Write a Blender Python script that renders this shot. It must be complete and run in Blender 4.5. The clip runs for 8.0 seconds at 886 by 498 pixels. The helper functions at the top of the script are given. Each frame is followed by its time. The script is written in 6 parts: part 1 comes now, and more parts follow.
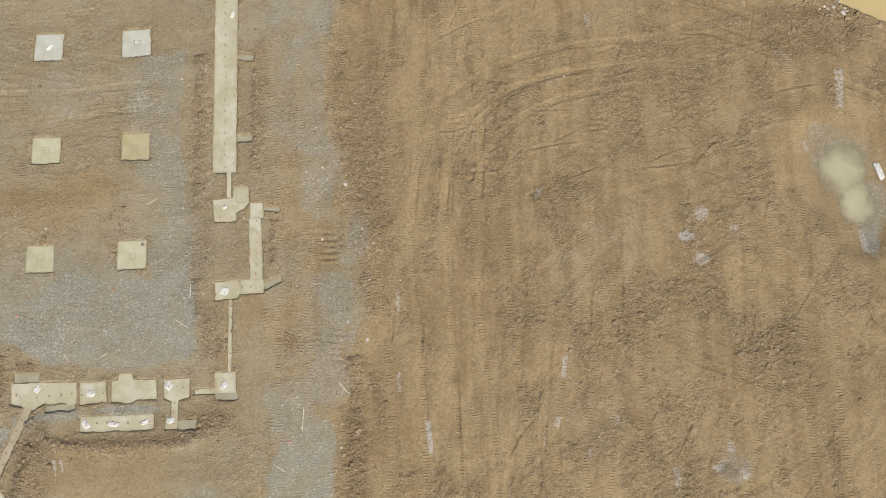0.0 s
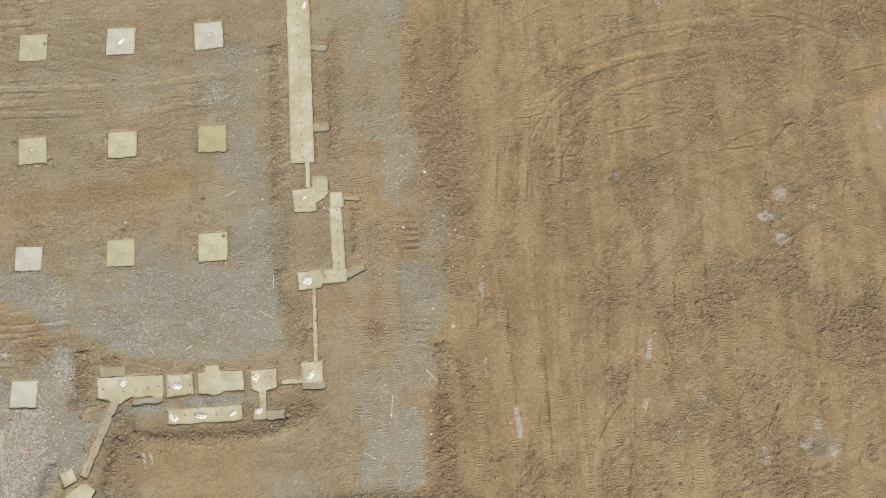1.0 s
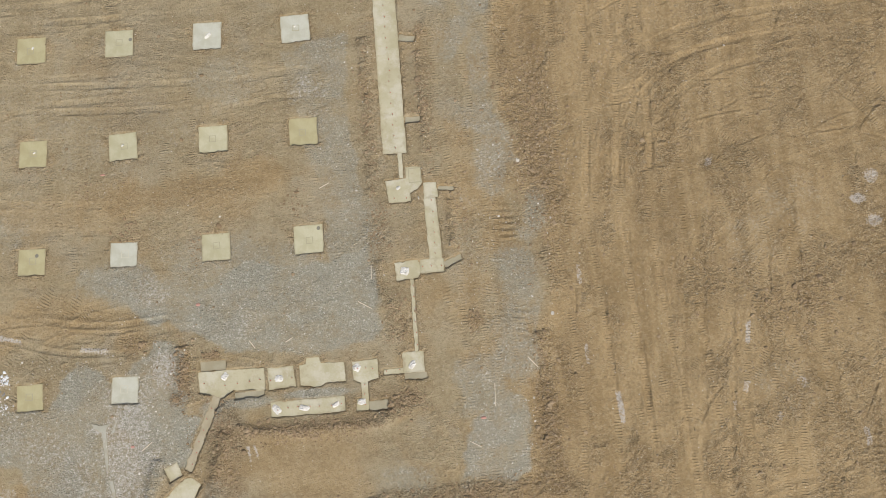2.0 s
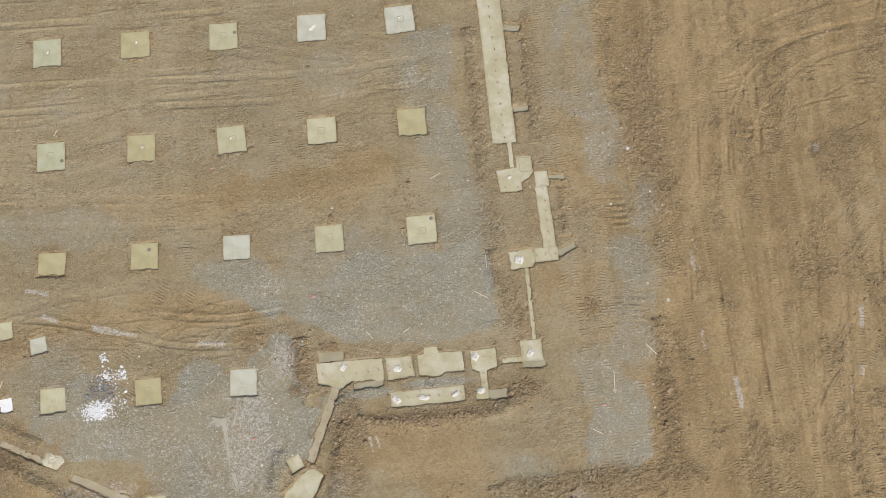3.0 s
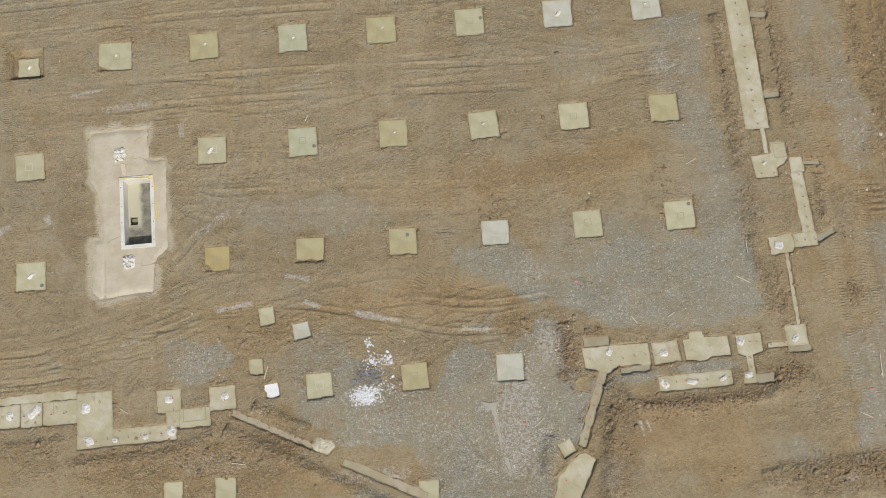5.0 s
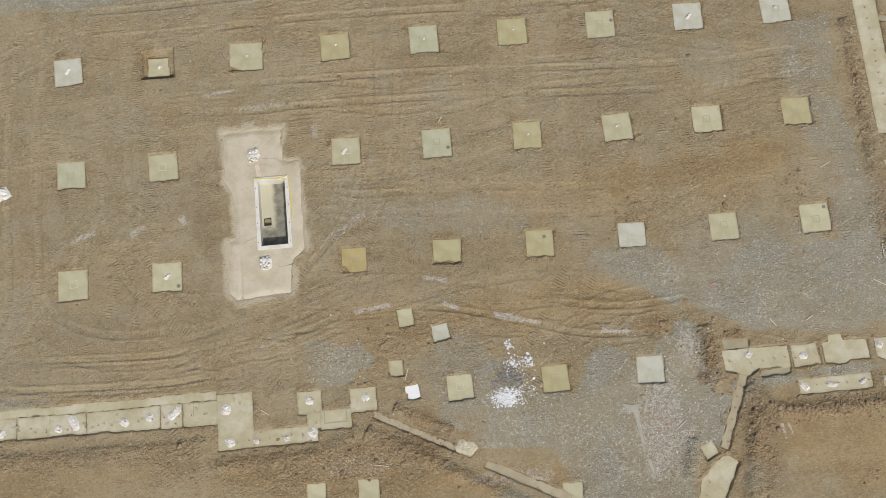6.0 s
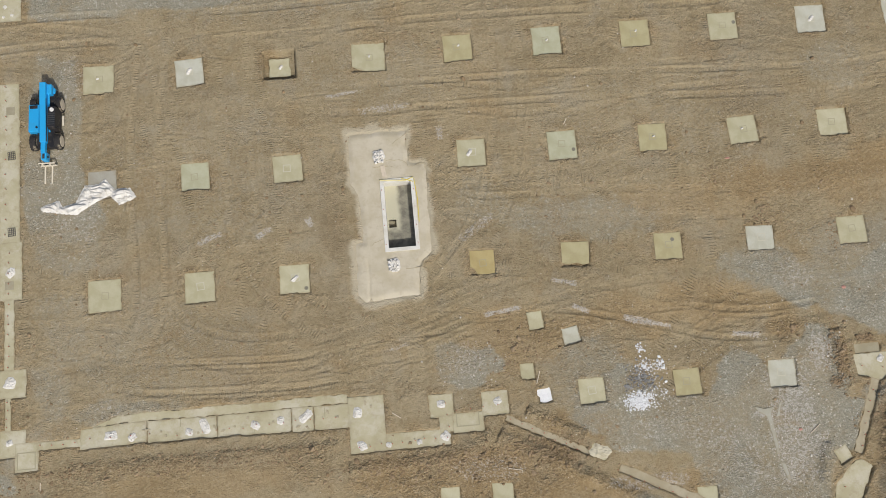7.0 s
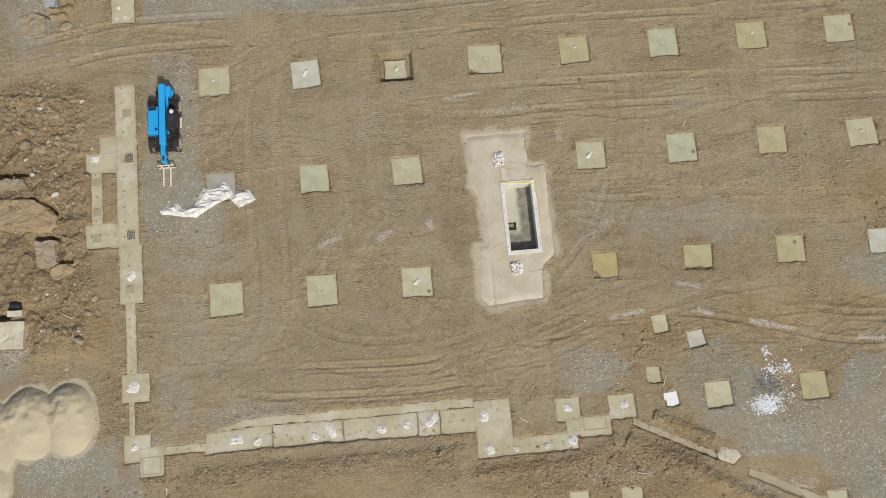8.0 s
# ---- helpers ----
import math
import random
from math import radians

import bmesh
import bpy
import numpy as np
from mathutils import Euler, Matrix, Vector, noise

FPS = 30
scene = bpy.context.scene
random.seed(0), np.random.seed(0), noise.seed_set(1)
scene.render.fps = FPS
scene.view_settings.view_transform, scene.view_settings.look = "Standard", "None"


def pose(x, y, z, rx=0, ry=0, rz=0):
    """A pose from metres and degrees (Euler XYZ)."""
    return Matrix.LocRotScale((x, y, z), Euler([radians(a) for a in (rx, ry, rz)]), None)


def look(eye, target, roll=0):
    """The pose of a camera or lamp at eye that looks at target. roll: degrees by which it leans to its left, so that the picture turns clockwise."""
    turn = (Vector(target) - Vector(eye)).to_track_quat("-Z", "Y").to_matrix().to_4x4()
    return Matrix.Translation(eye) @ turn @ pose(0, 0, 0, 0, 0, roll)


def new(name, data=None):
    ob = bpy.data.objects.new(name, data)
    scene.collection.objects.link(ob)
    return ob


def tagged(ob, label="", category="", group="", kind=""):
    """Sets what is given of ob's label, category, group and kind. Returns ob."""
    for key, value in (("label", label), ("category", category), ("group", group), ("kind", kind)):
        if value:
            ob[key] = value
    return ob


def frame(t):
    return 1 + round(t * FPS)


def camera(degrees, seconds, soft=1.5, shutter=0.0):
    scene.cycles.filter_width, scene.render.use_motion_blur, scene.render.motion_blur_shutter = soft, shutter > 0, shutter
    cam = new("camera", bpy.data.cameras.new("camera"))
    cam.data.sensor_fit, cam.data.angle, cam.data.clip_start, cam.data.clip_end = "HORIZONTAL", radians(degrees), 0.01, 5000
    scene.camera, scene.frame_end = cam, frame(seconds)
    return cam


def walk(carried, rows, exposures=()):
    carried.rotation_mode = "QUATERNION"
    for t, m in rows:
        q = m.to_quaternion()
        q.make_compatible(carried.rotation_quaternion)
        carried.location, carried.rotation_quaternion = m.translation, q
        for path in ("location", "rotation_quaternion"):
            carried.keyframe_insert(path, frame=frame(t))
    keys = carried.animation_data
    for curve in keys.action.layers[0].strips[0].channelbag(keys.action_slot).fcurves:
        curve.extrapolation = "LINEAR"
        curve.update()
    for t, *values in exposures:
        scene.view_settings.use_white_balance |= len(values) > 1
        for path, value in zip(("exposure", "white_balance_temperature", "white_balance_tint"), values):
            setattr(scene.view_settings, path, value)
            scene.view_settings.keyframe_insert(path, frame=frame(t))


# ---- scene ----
cam = camera(49.0, 8.0, soft=0.55)
PATH = [
    (0.0, 3.047, -4.639, 66.651, 12.672, 2.022, -2.052),
    (0.5, -0.082, -4.996, 66.730, 12.647, 1.907, -2.671),
    (1.0, -3.409, -5.184, 66.819, 12.509, 1.760, -3.338),
    (1.5, -6.887, -5.346, 66.918, 12.436, 1.698, -3.928),
    (3.0, -19.462, -5.064, 67.299, 12.064, 1.206, -5.342),
    (3.5, -24.049, -4.913, 67.428, 12.051, 1.067, -5.400),
    (4.0, -28.809, -4.634, 67.507, 11.928, 0.872, -5.431),
    (4.5, -33.686, -4.397, 67.480, 11.877, 0.710, -5.450),
    (6.0, -49.153, -3.105, 67.478, 11.997, -0.117, -5.370),
    (6.5, -54.007, -2.393, 67.344, 11.899, -0.325, -5.266),
    (7.0, -58.620, -1.921, 67.129, 11.940, -0.530, -5.299),
    (7.5, -63.142, -1.641, 66.813, 12.170, -0.729, -5.324),
    (8.0, -67.478, -0.979, 66.659, 12.074, -0.791, -5.358),
]
walk(cam, [(t, pose(x, y, z, rx, ry, rz)) for t, x, y, z, rx, ry, rz in PATH], [(0.0, 0.02), (1.5, 0.00), (4.0, -0.12), (5.0, -0.19), (8.0, -0.21)])

# ---- daylight: hazy sun from the south-south-east ----
SUN_UP, SUN_FROM = 50.0, Vector((0.34, -0.94, 0.0)).normalized()
world = bpy.data.worlds.new("sky")
scene.world = world
world.use_nodes = True
sky = world.node_tree.nodes.new("ShaderNodeTexSky")
sky.sky_type, sky.sun_disc = "NISHITA", False
sky.sun_elevation, sky.sun_rotation = radians(SUN_UP), math.atan2(SUN_FROM.x, SUN_FROM.y)
sky.dust_density = 4.0
bg = world.node_tree.nodes["Background"]
bg.inputs["Strength"].default_value = 0.10
world.node_tree.links.new(sky.outputs["Color"], bg.inputs["Color"])
lamp = bpy.data.lights.new("sun", "SUN")
lamp.energy, lamp.angle, lamp.color = 3.0, radians(1.5), (1.0, 0.975, 0.93)
sun = new("sun", lamp)
sun.matrix_world = look(SUN_FROM * 60 * math.cos(radians(SUN_UP)) + Vector((0, 0, 60 * math.sin(radians(SUN_UP)))), (0, 0, 0))


# ---- materials ----
class Nodes:
    """A short way to write a node material."""

    def __init__(self, name, rough=0.9, metal=0.0):
        self.mat = bpy.data.materials.new(name)
        self.mat.use_nodes = True
        self.tree = self.mat.node_tree
        self.bsdf = self.tree.nodes["Principled BSDF"]
        self.bsdf.inputs["Roughness"].default_value, self.bsdf.inputs["Metallic"].default_value = rough, metal
        self.bsdf.inputs["Specular IOR Level"].default_value = 0.25
        self.co = self.tree.nodes.new("ShaderNodeTexCoord").outputs["Object"]

    def put(self, socket, value):
        if isinstance(value, bpy.types.NodeSocket):
            self.tree.links.new(value, socket)
        elif isinstance(value, (tuple, list)) and socket.type == "RGBA":
            socket.default_value = (*value, 1.0)[:4]
        else:
            socket.default_value = value

    def noise(self, scale, detail=4.0, rough=0.6, distort=0.0, co=None):
        n = self.tree.nodes.new("ShaderNodeTexNoise")
        n.inputs["Scale"].default_value, n.inputs["Detail"].default_value = scale, detail
        n.inputs["Roughness"].default_value, n.inputs["Distortion"].default_value = rough, distort
        self.put(n.inputs["Vector"], co or self.co)
        return n.outputs["Fac"]

    def stones(self, scale):
        """Cells of uneven size: the distance from each one's middle, in cells, and its own random number."""
        n = self.tree.nodes.new("ShaderNodeTexVoronoi")
        n.inputs["Scale"].default_value = scale
        self.put(n.inputs["Vector"], self.co)
        c = self.tree.nodes.new("ShaderNodeSeparateColor")
        self.put(c.inputs[0], n.outputs["Color"])
        return n.outputs["Distance"], c.outputs[0]

    def ramp(self, value, lo, hi, a=0.0, b=1.0):
        n = self.tree.nodes.new("ShaderNodeMapRange")
        n.interpolation_type = "SMOOTHSTEP"
        for key, v in (("Value", value), ("From Min", lo), ("From Max", hi), ("To Min", a), ("To Max", b)):
            self.put(n.inputs[key], v)
        return n.outputs["Result"]

    def maths(self, op, a, b=0.0):
        n = self.tree.nodes.new("ShaderNodeMath")
        n.operation = op
        self.put(n.inputs[0], a)
        self.put(n.inputs[1], b)
        return n.outputs[0]

    def mix(self, fac, a, b, blend="MIX"):
        n = self.tree.nodes.new("ShaderNodeMix")
        n.data_type, n.blend_type = "RGBA", blend
        self.put(n.inputs[0], fac)
        self.put(n.inputs[6], a)
        self.put(n.inputs[7], b)
        return n.outputs[2]

    def attr(self, name):
        n = self.tree.nodes.new("ShaderNodeAttribute")
        n.attribute_name = name
        s = self.tree.nodes.new("ShaderNodeSeparateColor")
        self.put(s.inputs[0], n.outputs["Color"])
        return s.outputs[0], s.outputs[1], s.outputs[2], n.outputs["Alpha"]

    def random(self):
        return self.tree.nodes.new("ShaderNodeObjectInfo").outputs["Random"]

    def island(self):
        return self.tree.nodes.new("ShaderNodeNewGeometry").outputs["Random Per Island"]

    def bump(self, height, strength, distance, normal=None):
        n = self.tree.nodes.new("ShaderNodeBump")
        n.inputs["Strength"].default_value, n.inputs["Distance"].default_value = strength, distance
        self.put(n.inputs["Height"], height)
        if normal:
            self.put(n.inputs["Normal"], normal)
        return n.outputs["Normal"]

    def done(self, colour, normal=None, rough=None):
        self.put(self.bsdf.inputs["Base Color"], colour)
        if normal:
            self.put(self.bsdf.inputs["Normal"], normal)
        if rough is not None:
            self.put(self.bsdf.inputs["Roughness"], rough)
        return self.mat


def ground_material():
    """Tracked soil: pressed smooth patches, crumbs, cleat marks, gravel and pale scuffs."""
    n = Nodes("site_soil", 0.95)
    gravel, ochre, pale, moist = n.attr("soil")
    dx, dy, amp, tone = n.attr("lay")
    broken = n.tree.nodes.new("ShaderNodeAttribute")
    broken.attribute_name = "loose"
    loose = broken.outputs["Fac"]
    mid, fine, grit = n.noise(0.8, 5, 0.65), n.noise(4.5, 3.0, 0.65), n.noise(11.0, 2.0, 0.65)
    far1, dice1 = n.stones(6.5)
    far2, dice2 = n.stones(12.0)
    far3, dice3 = n.stones(3.6)
    shade = n.maths("ADD", tone, n.maths("MULTIPLY", n.maths("SUBTRACT", mid, 0.5), 0.8))
    soil = n.mix(n.ramp(shade, 0.25, 0.75), (0.276, 0.221, 0.128), (0.334, 0.272, 0.164))
    clay = n.mix(n.ramp(shade, 0.22, 0.78), (0.262, 0.184, 0.090), (0.338, 0.246, 0.128))
    soil = n.mix(n.ramp(n.noise(0.13, 4, 0.6), 0.44, 0.66, 0.0, 0.45), soil, n.mix(n.ramp(shade, 0.25, 0.75), (0.252, 0.214, 0.142), (0.310, 0.270, 0.186)))
    soil = n.mix(n.ramp(n.noise(0.42, 5, 0.62, 0.5), 0.50, 0.68, 0.0, 0.55), soil, (0.318, 0.278, 0.196))
    soil = n.mix(n.ramp(n.noise(0.33, 5, 0.62, 0.8), 0.52, 0.70, 0.0, 0.50), soil, (0.300, 0.216, 0.112))
    soil = n.mix(ochre, soil, clay)
    # dry crumbs and damp ones, the more the looser the soil lies
    crumbly = n.ramp(n.maths("ADD", loose, n.maths("MULTIPLY", n.maths("SUBTRACT", fine, 0.5), 0.9)), 0.05, 0.75)
    soil = n.mix(n.maths("MULTIPLY", n.ramp(dice2, 0.62, 0.95), n.maths("MULTIPLY", crumbly, 0.60)), soil, (0.45, 0.365, 0.235))
    soil = n.mix(n.maths("MULTIPLY", n.ramp(dice2, 0.34, 0.05), n.maths("MULTIPLY", crumbly, 0.52)), soil, (0.160, 0.112, 0.060))
    soil = n.mix(n.maths("MULTIPLY", n.ramp(fine, 0.54, 0.72), 0.22), soil, (0.42, 0.345, 0.225))
    soil = n.mix(n.maths("MULTIPLY", n.ramp(fine, 0.46, 0.30), 0.25), soil, (0.180, 0.130, 0.070))
    soil = n.mix(n.ramp(dice1, 0.55, 1.0, 0.0, 0.24), soil, (0.43, 0.352, 0.225))
    soil = n.mix(n.ramp(dice1, 0.45, 0.0, 0.0, 0.28), soil, (0.175, 0.124, 0.066))
    stone = n.mix(dice2, (0.226, 0.219, 0.170), (0.348, 0.338, 0.274))
    stone = n.mix(n.maths("MULTIPLY", n.ramp(shade, 0.45, 0.8), 0.35), stone, (0.315, 0.280, 0.208))
    chips = n.maths("MULTIPLY", n.ramp(dice2, 0.72, 0.86), n.ramp(n.maths("ADD", fine, n.maths("MULTIPLY", n.maths("SUBTRACT", mid, 0.5), 0.8)), 0.44, 0.66))
    stone = n.mix(n.maths("MULTIPLY", chips, 0.6), stone, (0.55, 0.54, 0.475))
    ragged = n.maths("ADD", n.maths("MULTIPLY", n.maths("SUBTRACT", fine, 0.5), 1.1), n.maths("MULTIPLY", n.maths("SUBTRACT", mid, 0.5), 0.7))
    edge = n.maths("MULTIPLY", n.ramp(n.maths("ADD", gravel, ragged), 0.05, 1.05), 0.86)
    colour = n.mix(edge, soil, stone)
    dusted = n.maths("ADD", n.maths("MULTIPLY", n.maths("SUBTRACT", fine, 0.5), 1.3), n.maths("MULTIPLY", n.maths("SUBTRACT", dice2, 0.5), 0.7))
    scuff = n.ramp(n.maths("ADD", pale, n.maths("MULTIPLY", dusted, n.ramp(pale, 0.02, 0.25))), 0.35, 1.15)
    colour = n.mix(n.maths("MULTIPLY", scuff, 0.8), colour, (0.480, 0.448, 0.400))
    damp = n.maths("MULTIPLY", moist, n.ramp(n.maths("ADD", mid, n.maths("MULTIPLY", fine, 0.6)), 0.6, 1.0, 0.2, 0.75))
    colour = n.mix(damp, colour, (0.185, 0.122, 0.060))
    sand = n.tree.nodes.new("ShaderNodeAttribute")
    sand.attribute_name = "sand"
    strewn = n.ramp(n.maths("ADD", sand.outputs["Fac"], n.maths("MULTIPLY", n.maths("SUBTRACT", fine, 0.5), n.ramp(sand.outputs["Fac"], 0.0, 0.2, 0.0, 0.6))), 0.15, 0.95)
    colour = n.mix(n.maths("MULTIPLY", strewn, 0.85), colour, (0.485, 0.430, 0.315))
    specks = n.maths("MULTIPLY", n.ramp(far3, 0.16, 0.10), n.ramp(dice3, 0.93, 0.95))
    colour = n.mix(n.maths("MULTIPLY", specks, 0.8), colour, (0.58, 0.54, 0.46))
    # relief, in metres
    place = n.tree.nodes.new("ShaderNodeSeparateXYZ")
    n.put(place.inputs[0], n.co)
    run = n.maths("ADD", n.maths("MULTIPLY", place.outputs[0], dx), n.maths("MULTIPLY", place.outputs[1], dy))
    run = n.maths("ADD", n.maths("MULTIPLY", run, math.tau / 0.20), n.maths("MULTIPLY", n.maths("SUBTRACT", n.noise(1.6, 3, 0.6), 0.5), 7.0))
    cleat = n.ramp(n.maths("SINE", run), -0.5, 0.9)
    cleat = n.maths("MULTIPLY", cleat, n.maths("MULTIPLY", amp, n.ramp(n.noise(1.7, 4, 0.65), 0.38, 0.58)))
    grains = n.maths("ADD", n.maths("MULTIPLY", n.noise(6.0, 2.0, 0.6, 0.4), 0.7), n.maths("MULTIPLY", n.ramp(n.noise(12.5, 1.0, 0.5), 0.32, 0.66), 0.24))
    few = n.maths("SUBTRACT", n.maths("ADD", dice1, n.maths("MULTIPLY", loose, 0.5)), 0.72)
    lumps = n.maths("MULTIPLY", n.ramp(far1, 0.62, 0.05), n.ramp(few, 0.0, 0.6))
    pebbled = n.maths("MULTIPLY", n.ramp(far2, 0.65, 0.05), n.maths("MULTIPLY", gravel, dice2))
    relief = n.maths("ADD", n.maths("MULTIPLY", lumps, 0.060), n.maths("MULTIPLY", pebbled, 0.022))
    relief = n.maths("ADD", relief, n.maths("MULTIPLY", cleat, 0.050))
    relief = n.maths("ADD", relief, n.maths("MULTIPLY", grains, n.maths("ADD", n.maths("MULTIPLY", loose, 0.130), 0.050)))
    return n.done(colour, n.bump(relief, 1.0, 1.0))


def concrete(name, colour, mottle=0.5, scale=1.0, rim=0.45, dust=0.0):
    n = Nodes(name, 0.88)
    cloud, fine, spots = n.noise(0.9 * scale, 5, 0.6), n.noise(11.0, 3, 0.65), n.noise(2.2, 4, 0.65)
    dirty = tuple(c * k for c, k in zip(colour, (0.88, 0.86, 0.80)))
    light = tuple(min(0.85, c * 1.03) for c in colour)
    c = n.mix(n.ramp(cloud, 0.38, 0.66), light, dirty)
    c = n.mix(n.maths("MULTIPLY", n.ramp(spots, 0.52, 0.68), mottle), c, tuple(0.45 * a + 0.55 * b for a, b in zip(colour, (0.33, 0.26, 0.165))))
    c = n.mix(n.maths("MULTIPLY", n.ramp(fine, 0.35, 0.7), 0.25), c, dirty)
    if dust:
        c = n.mix(n.maths("MULTIPLY", n.ramp(n.maths("ADD", n.noise(0.45, 5, 0.7), n.maths("MULTIPLY", fine, 0.2)), 0.55, 0.75), dust), c, (0.62, 0.595, 0.50))
    e = n.tree.nodes.new("ShaderNodeAttribute")
    e.attribute_name = "edge"
    dirt = n.maths("MULTIPLY", n.ramp(n.maths("ADD", e.outputs["Fac"], n.maths("MULTIPLY", n.maths("SUBTRACT", spots, 0.5), 1.6)), 0.35, 1.15), rim)
    c = n.mix(dirt, c, (0.30, 0.25, 0.16))
    return n.done(c, n.bump(fine, 0.3, 0.02))


def plain(name, colour, rough=0.6, metal=0.0, wear=(0.30, 0.24, 0.17), amount=0.25, scale=3.0):
    n = Nodes(name, rough, metal)
    c = n.mix(n.maths("MULTIPLY", n.ramp(n.noise(scale, 5, 0.7), 0.48, 0.72), amount), colour, wear)
    return n.done(c, n.bump(n.noise(scale * 6, 3), 0.12, 0.01))


def stony(name, dark, light, scale=4.0):
    n = Nodes(name, 0.92)
    c = n.mix(n.island(), dark, light)
    c = n.mix(n.maths("MULTIPLY", n.ramp(n.noise(scale, 5, 0.7), 0.4, 0.7), 0.5), c, dark)
    return n.done(c, n.bump(n.noise(scale * 4, 4, 0.7), 0.4, 0.04))


def film_material():
    n = Nodes("white_film", 0.45)
    c = n.mix(n.ramp(n.noise(2.5, 5, 0.7), 0.45, 0.75), (0.71, 0.69, 0.64), (0.46, 0.43, 0.36))
    return n.done(c, n.bump(n.noise(9.0, 4, 0.6, 1.5), 0.3, 0.04))


def sand_material():
    n = Nodes("pale_sand", 0.95)
    c = n.mix(n.ramp(n.noise(0.6, 4), 0.35, 0.7), (0.52, 0.455, 0.305), (0.44, 0.385, 0.27))
    c = n.mix(n.maths("MULTIPLY", n.ramp(n.noise(12, 4), 0.4, 0.7), 0.3), c, (0.36, 0.31, 0.22))
    rip = n.noise(3.0, 5, 0.65, 1.2)
    return n.done(c, n.bump(rip, 0.4, 0.08))


def water_material(name, shallow):
    n = Nodes(name, 0.35)
    c = n.mix(n.ramp(n.noise(0.35, 3, 0.5, 0.6), 0.35, 0.68), (0.45, 0.41, 0.265) if shallow else (0.56, 0.435, 0.215), (0.38, 0.335, 0.215) if shallow else (0.52, 0.40, 0.195))
    if shallow:  # silt hides the bed only where the water is deep enough
        e = n.tree.nodes.new("ShaderNodeAttribute")
        e.attribute_name = "depth"
        n.put(n.bsdf.inputs["Alpha"], n.ramp(n.maths("ADD", e.outputs["Fac"], n.maths("MULTIPLY", n.maths("SUBTRACT", n.noise(1.2, 3), 0.5), 0.05)), 0.0, 0.11))
    return n.done(c, n.bump(n.noise(2.0, 2), 0.03, 0.02))


def damp_shaded_floor():
    """Pale screed; damp and the east and south walls' shadow are coloured in together."""
    n = Nodes("pit_floor_concrete", 0.8)
    place = n.tree.nodes.new("ShaderNodeSeparateXYZ")
    n.put(place.inputs[0], n.co)
    cloud = n.maths("MULTIPLY", n.maths("SUBTRACT", n.noise(1.6, 5, 0.65), 0.5), 0.9)
    # Eastern ramp paints wall shadow and stain; southern ramp paints damp and shadow.
    stain = n.maths("MAXIMUM", n.ramp(n.maths("ADD", place.outputs[0], n.maths("MULTIPLY", cloud, 0.4)), -59.75, -59.35), n.ramp(n.maths("ADD", place.outputs[1], cloud), 14.45, 13.75))
    stain = n.maths("MULTIPLY", stain, n.ramp(n.noise(2.4, 4, 0.6), 0.25, 0.7, 0.95, 0.55))
    return n.done(n.mix(stain, (0.50, 0.48, 0.36), (0.13, 0.12, 0.10)), n.bump(n.noise(9, 3), 0.3, 0.02))


SOIL = ground_material()
BEIGE = concrete("beige_blinding", (0.465, 0.44, 0.30))
CREAM = concrete("cream_blinding", (0.50, 0.475, 0.33))
GREENISH = concrete("greenish_blinding", (0.45, 0.45, 0.32))
WHITE = concrete("pale_blinding", (0.51, 0.51, 0.43), 0.4)
TAN = concrete("tan_blinding", (0.435, 0.395, 0.235))
ORANGE = concrete("orange_blinding", (0.44, 0.36, 0.175))
GREY = concrete("grey_blinding", (0.375, 0.36, 0.305))
STRIP = concrete("strip_concrete", (0.470, 0.435, 0.300), 0.8, 0.7, 0.42, 0.45)
SOILED = concrete("soiled_concrete", (0.42, 0.372, 0.268), 0.9, 0.8, 0.85)
DULL = concrete("dull_concrete", (0.36, 0.33, 0.24), 0.7)
APRON = concrete("apron_screed", (0.545, 0.495, 0.385), 0.5, 0.7, 0.3)
WALLS = concrete("pit_concrete", (0.70, 0.69, 0.64), 0.12)
PITFLOOR = damp_shaded_floor()
WET = concrete("damp_concrete", (0.21, 0.20, 0.16), 0.3)
MORTAR = concrete("dried_mortar", (0.40, 0.385, 0.32), 0.8, 1.0, 0.6)
MARK = plain("pencil_mark", (0.36, 0.335, 0.23), 0.9)
CHALK = plain("chalk_mark", (0.53, 0.51, 0.40), 0.9)
FILM = film_material()
SAND = sand_material()
WATER = water_material("silty_water", False)
PUDDLE = water_material("shallow_silty_water", True)
RUST = plain("rusty_steel", (0.12, 0.055, 0.035), 0.75, 0.2)
REDCAP = plain("red_plastic", (0.46, 0.09, 0.06), 0.6)
CAGE = plain("dark_steel", (0.09, 0.09, 0.09), 0.6, 0.5)
WOOD = plain("pale_lath", (0.62, 0.54, 0.42), 0.8)
REDPAINT = plain("red_marker_paint", (0.50, 0.26, 0.21), 0.8, 0.0, (0.33, 0.27, 0.19), 0.7, 9.0)
YELLOW = plain("yellow_tape", (0.72, 0.60, 0.08), 0.5)
BLUE = plain("blue_paint", (0.025, 0.36, 0.72), 0.35, 0.0, (0.10, 0.22, 0.30), 0.18, 2.0)
BLACK = plain("black_paint", (0.022, 0.022, 0.025), 0.5)
TYRE = plain("tyre_rubber", (0.035, 0.033, 0.032), 0.9, 0.0, (0.42, 0.36, 0.26), 0.85, 2.6)
RIM = plain("muddy_rim", (0.56, 0.50, 0.40), 0.7, 0.0, (0.33, 0.26, 0.18), 0.5, 5.0)
STEEL = plain("pale_steel", (0.68, 0.62, 0.50), 0.6, 0.0)
GLASS = plain("dark_cab_glass", (0.03, 0.035, 0.04), 0.12, 0.0, (0.12, 0.11, 0.10), 0.3)
LAMPWHITE = plain("white_plastic", (0.75, 0.75, 0.72), 0.4)
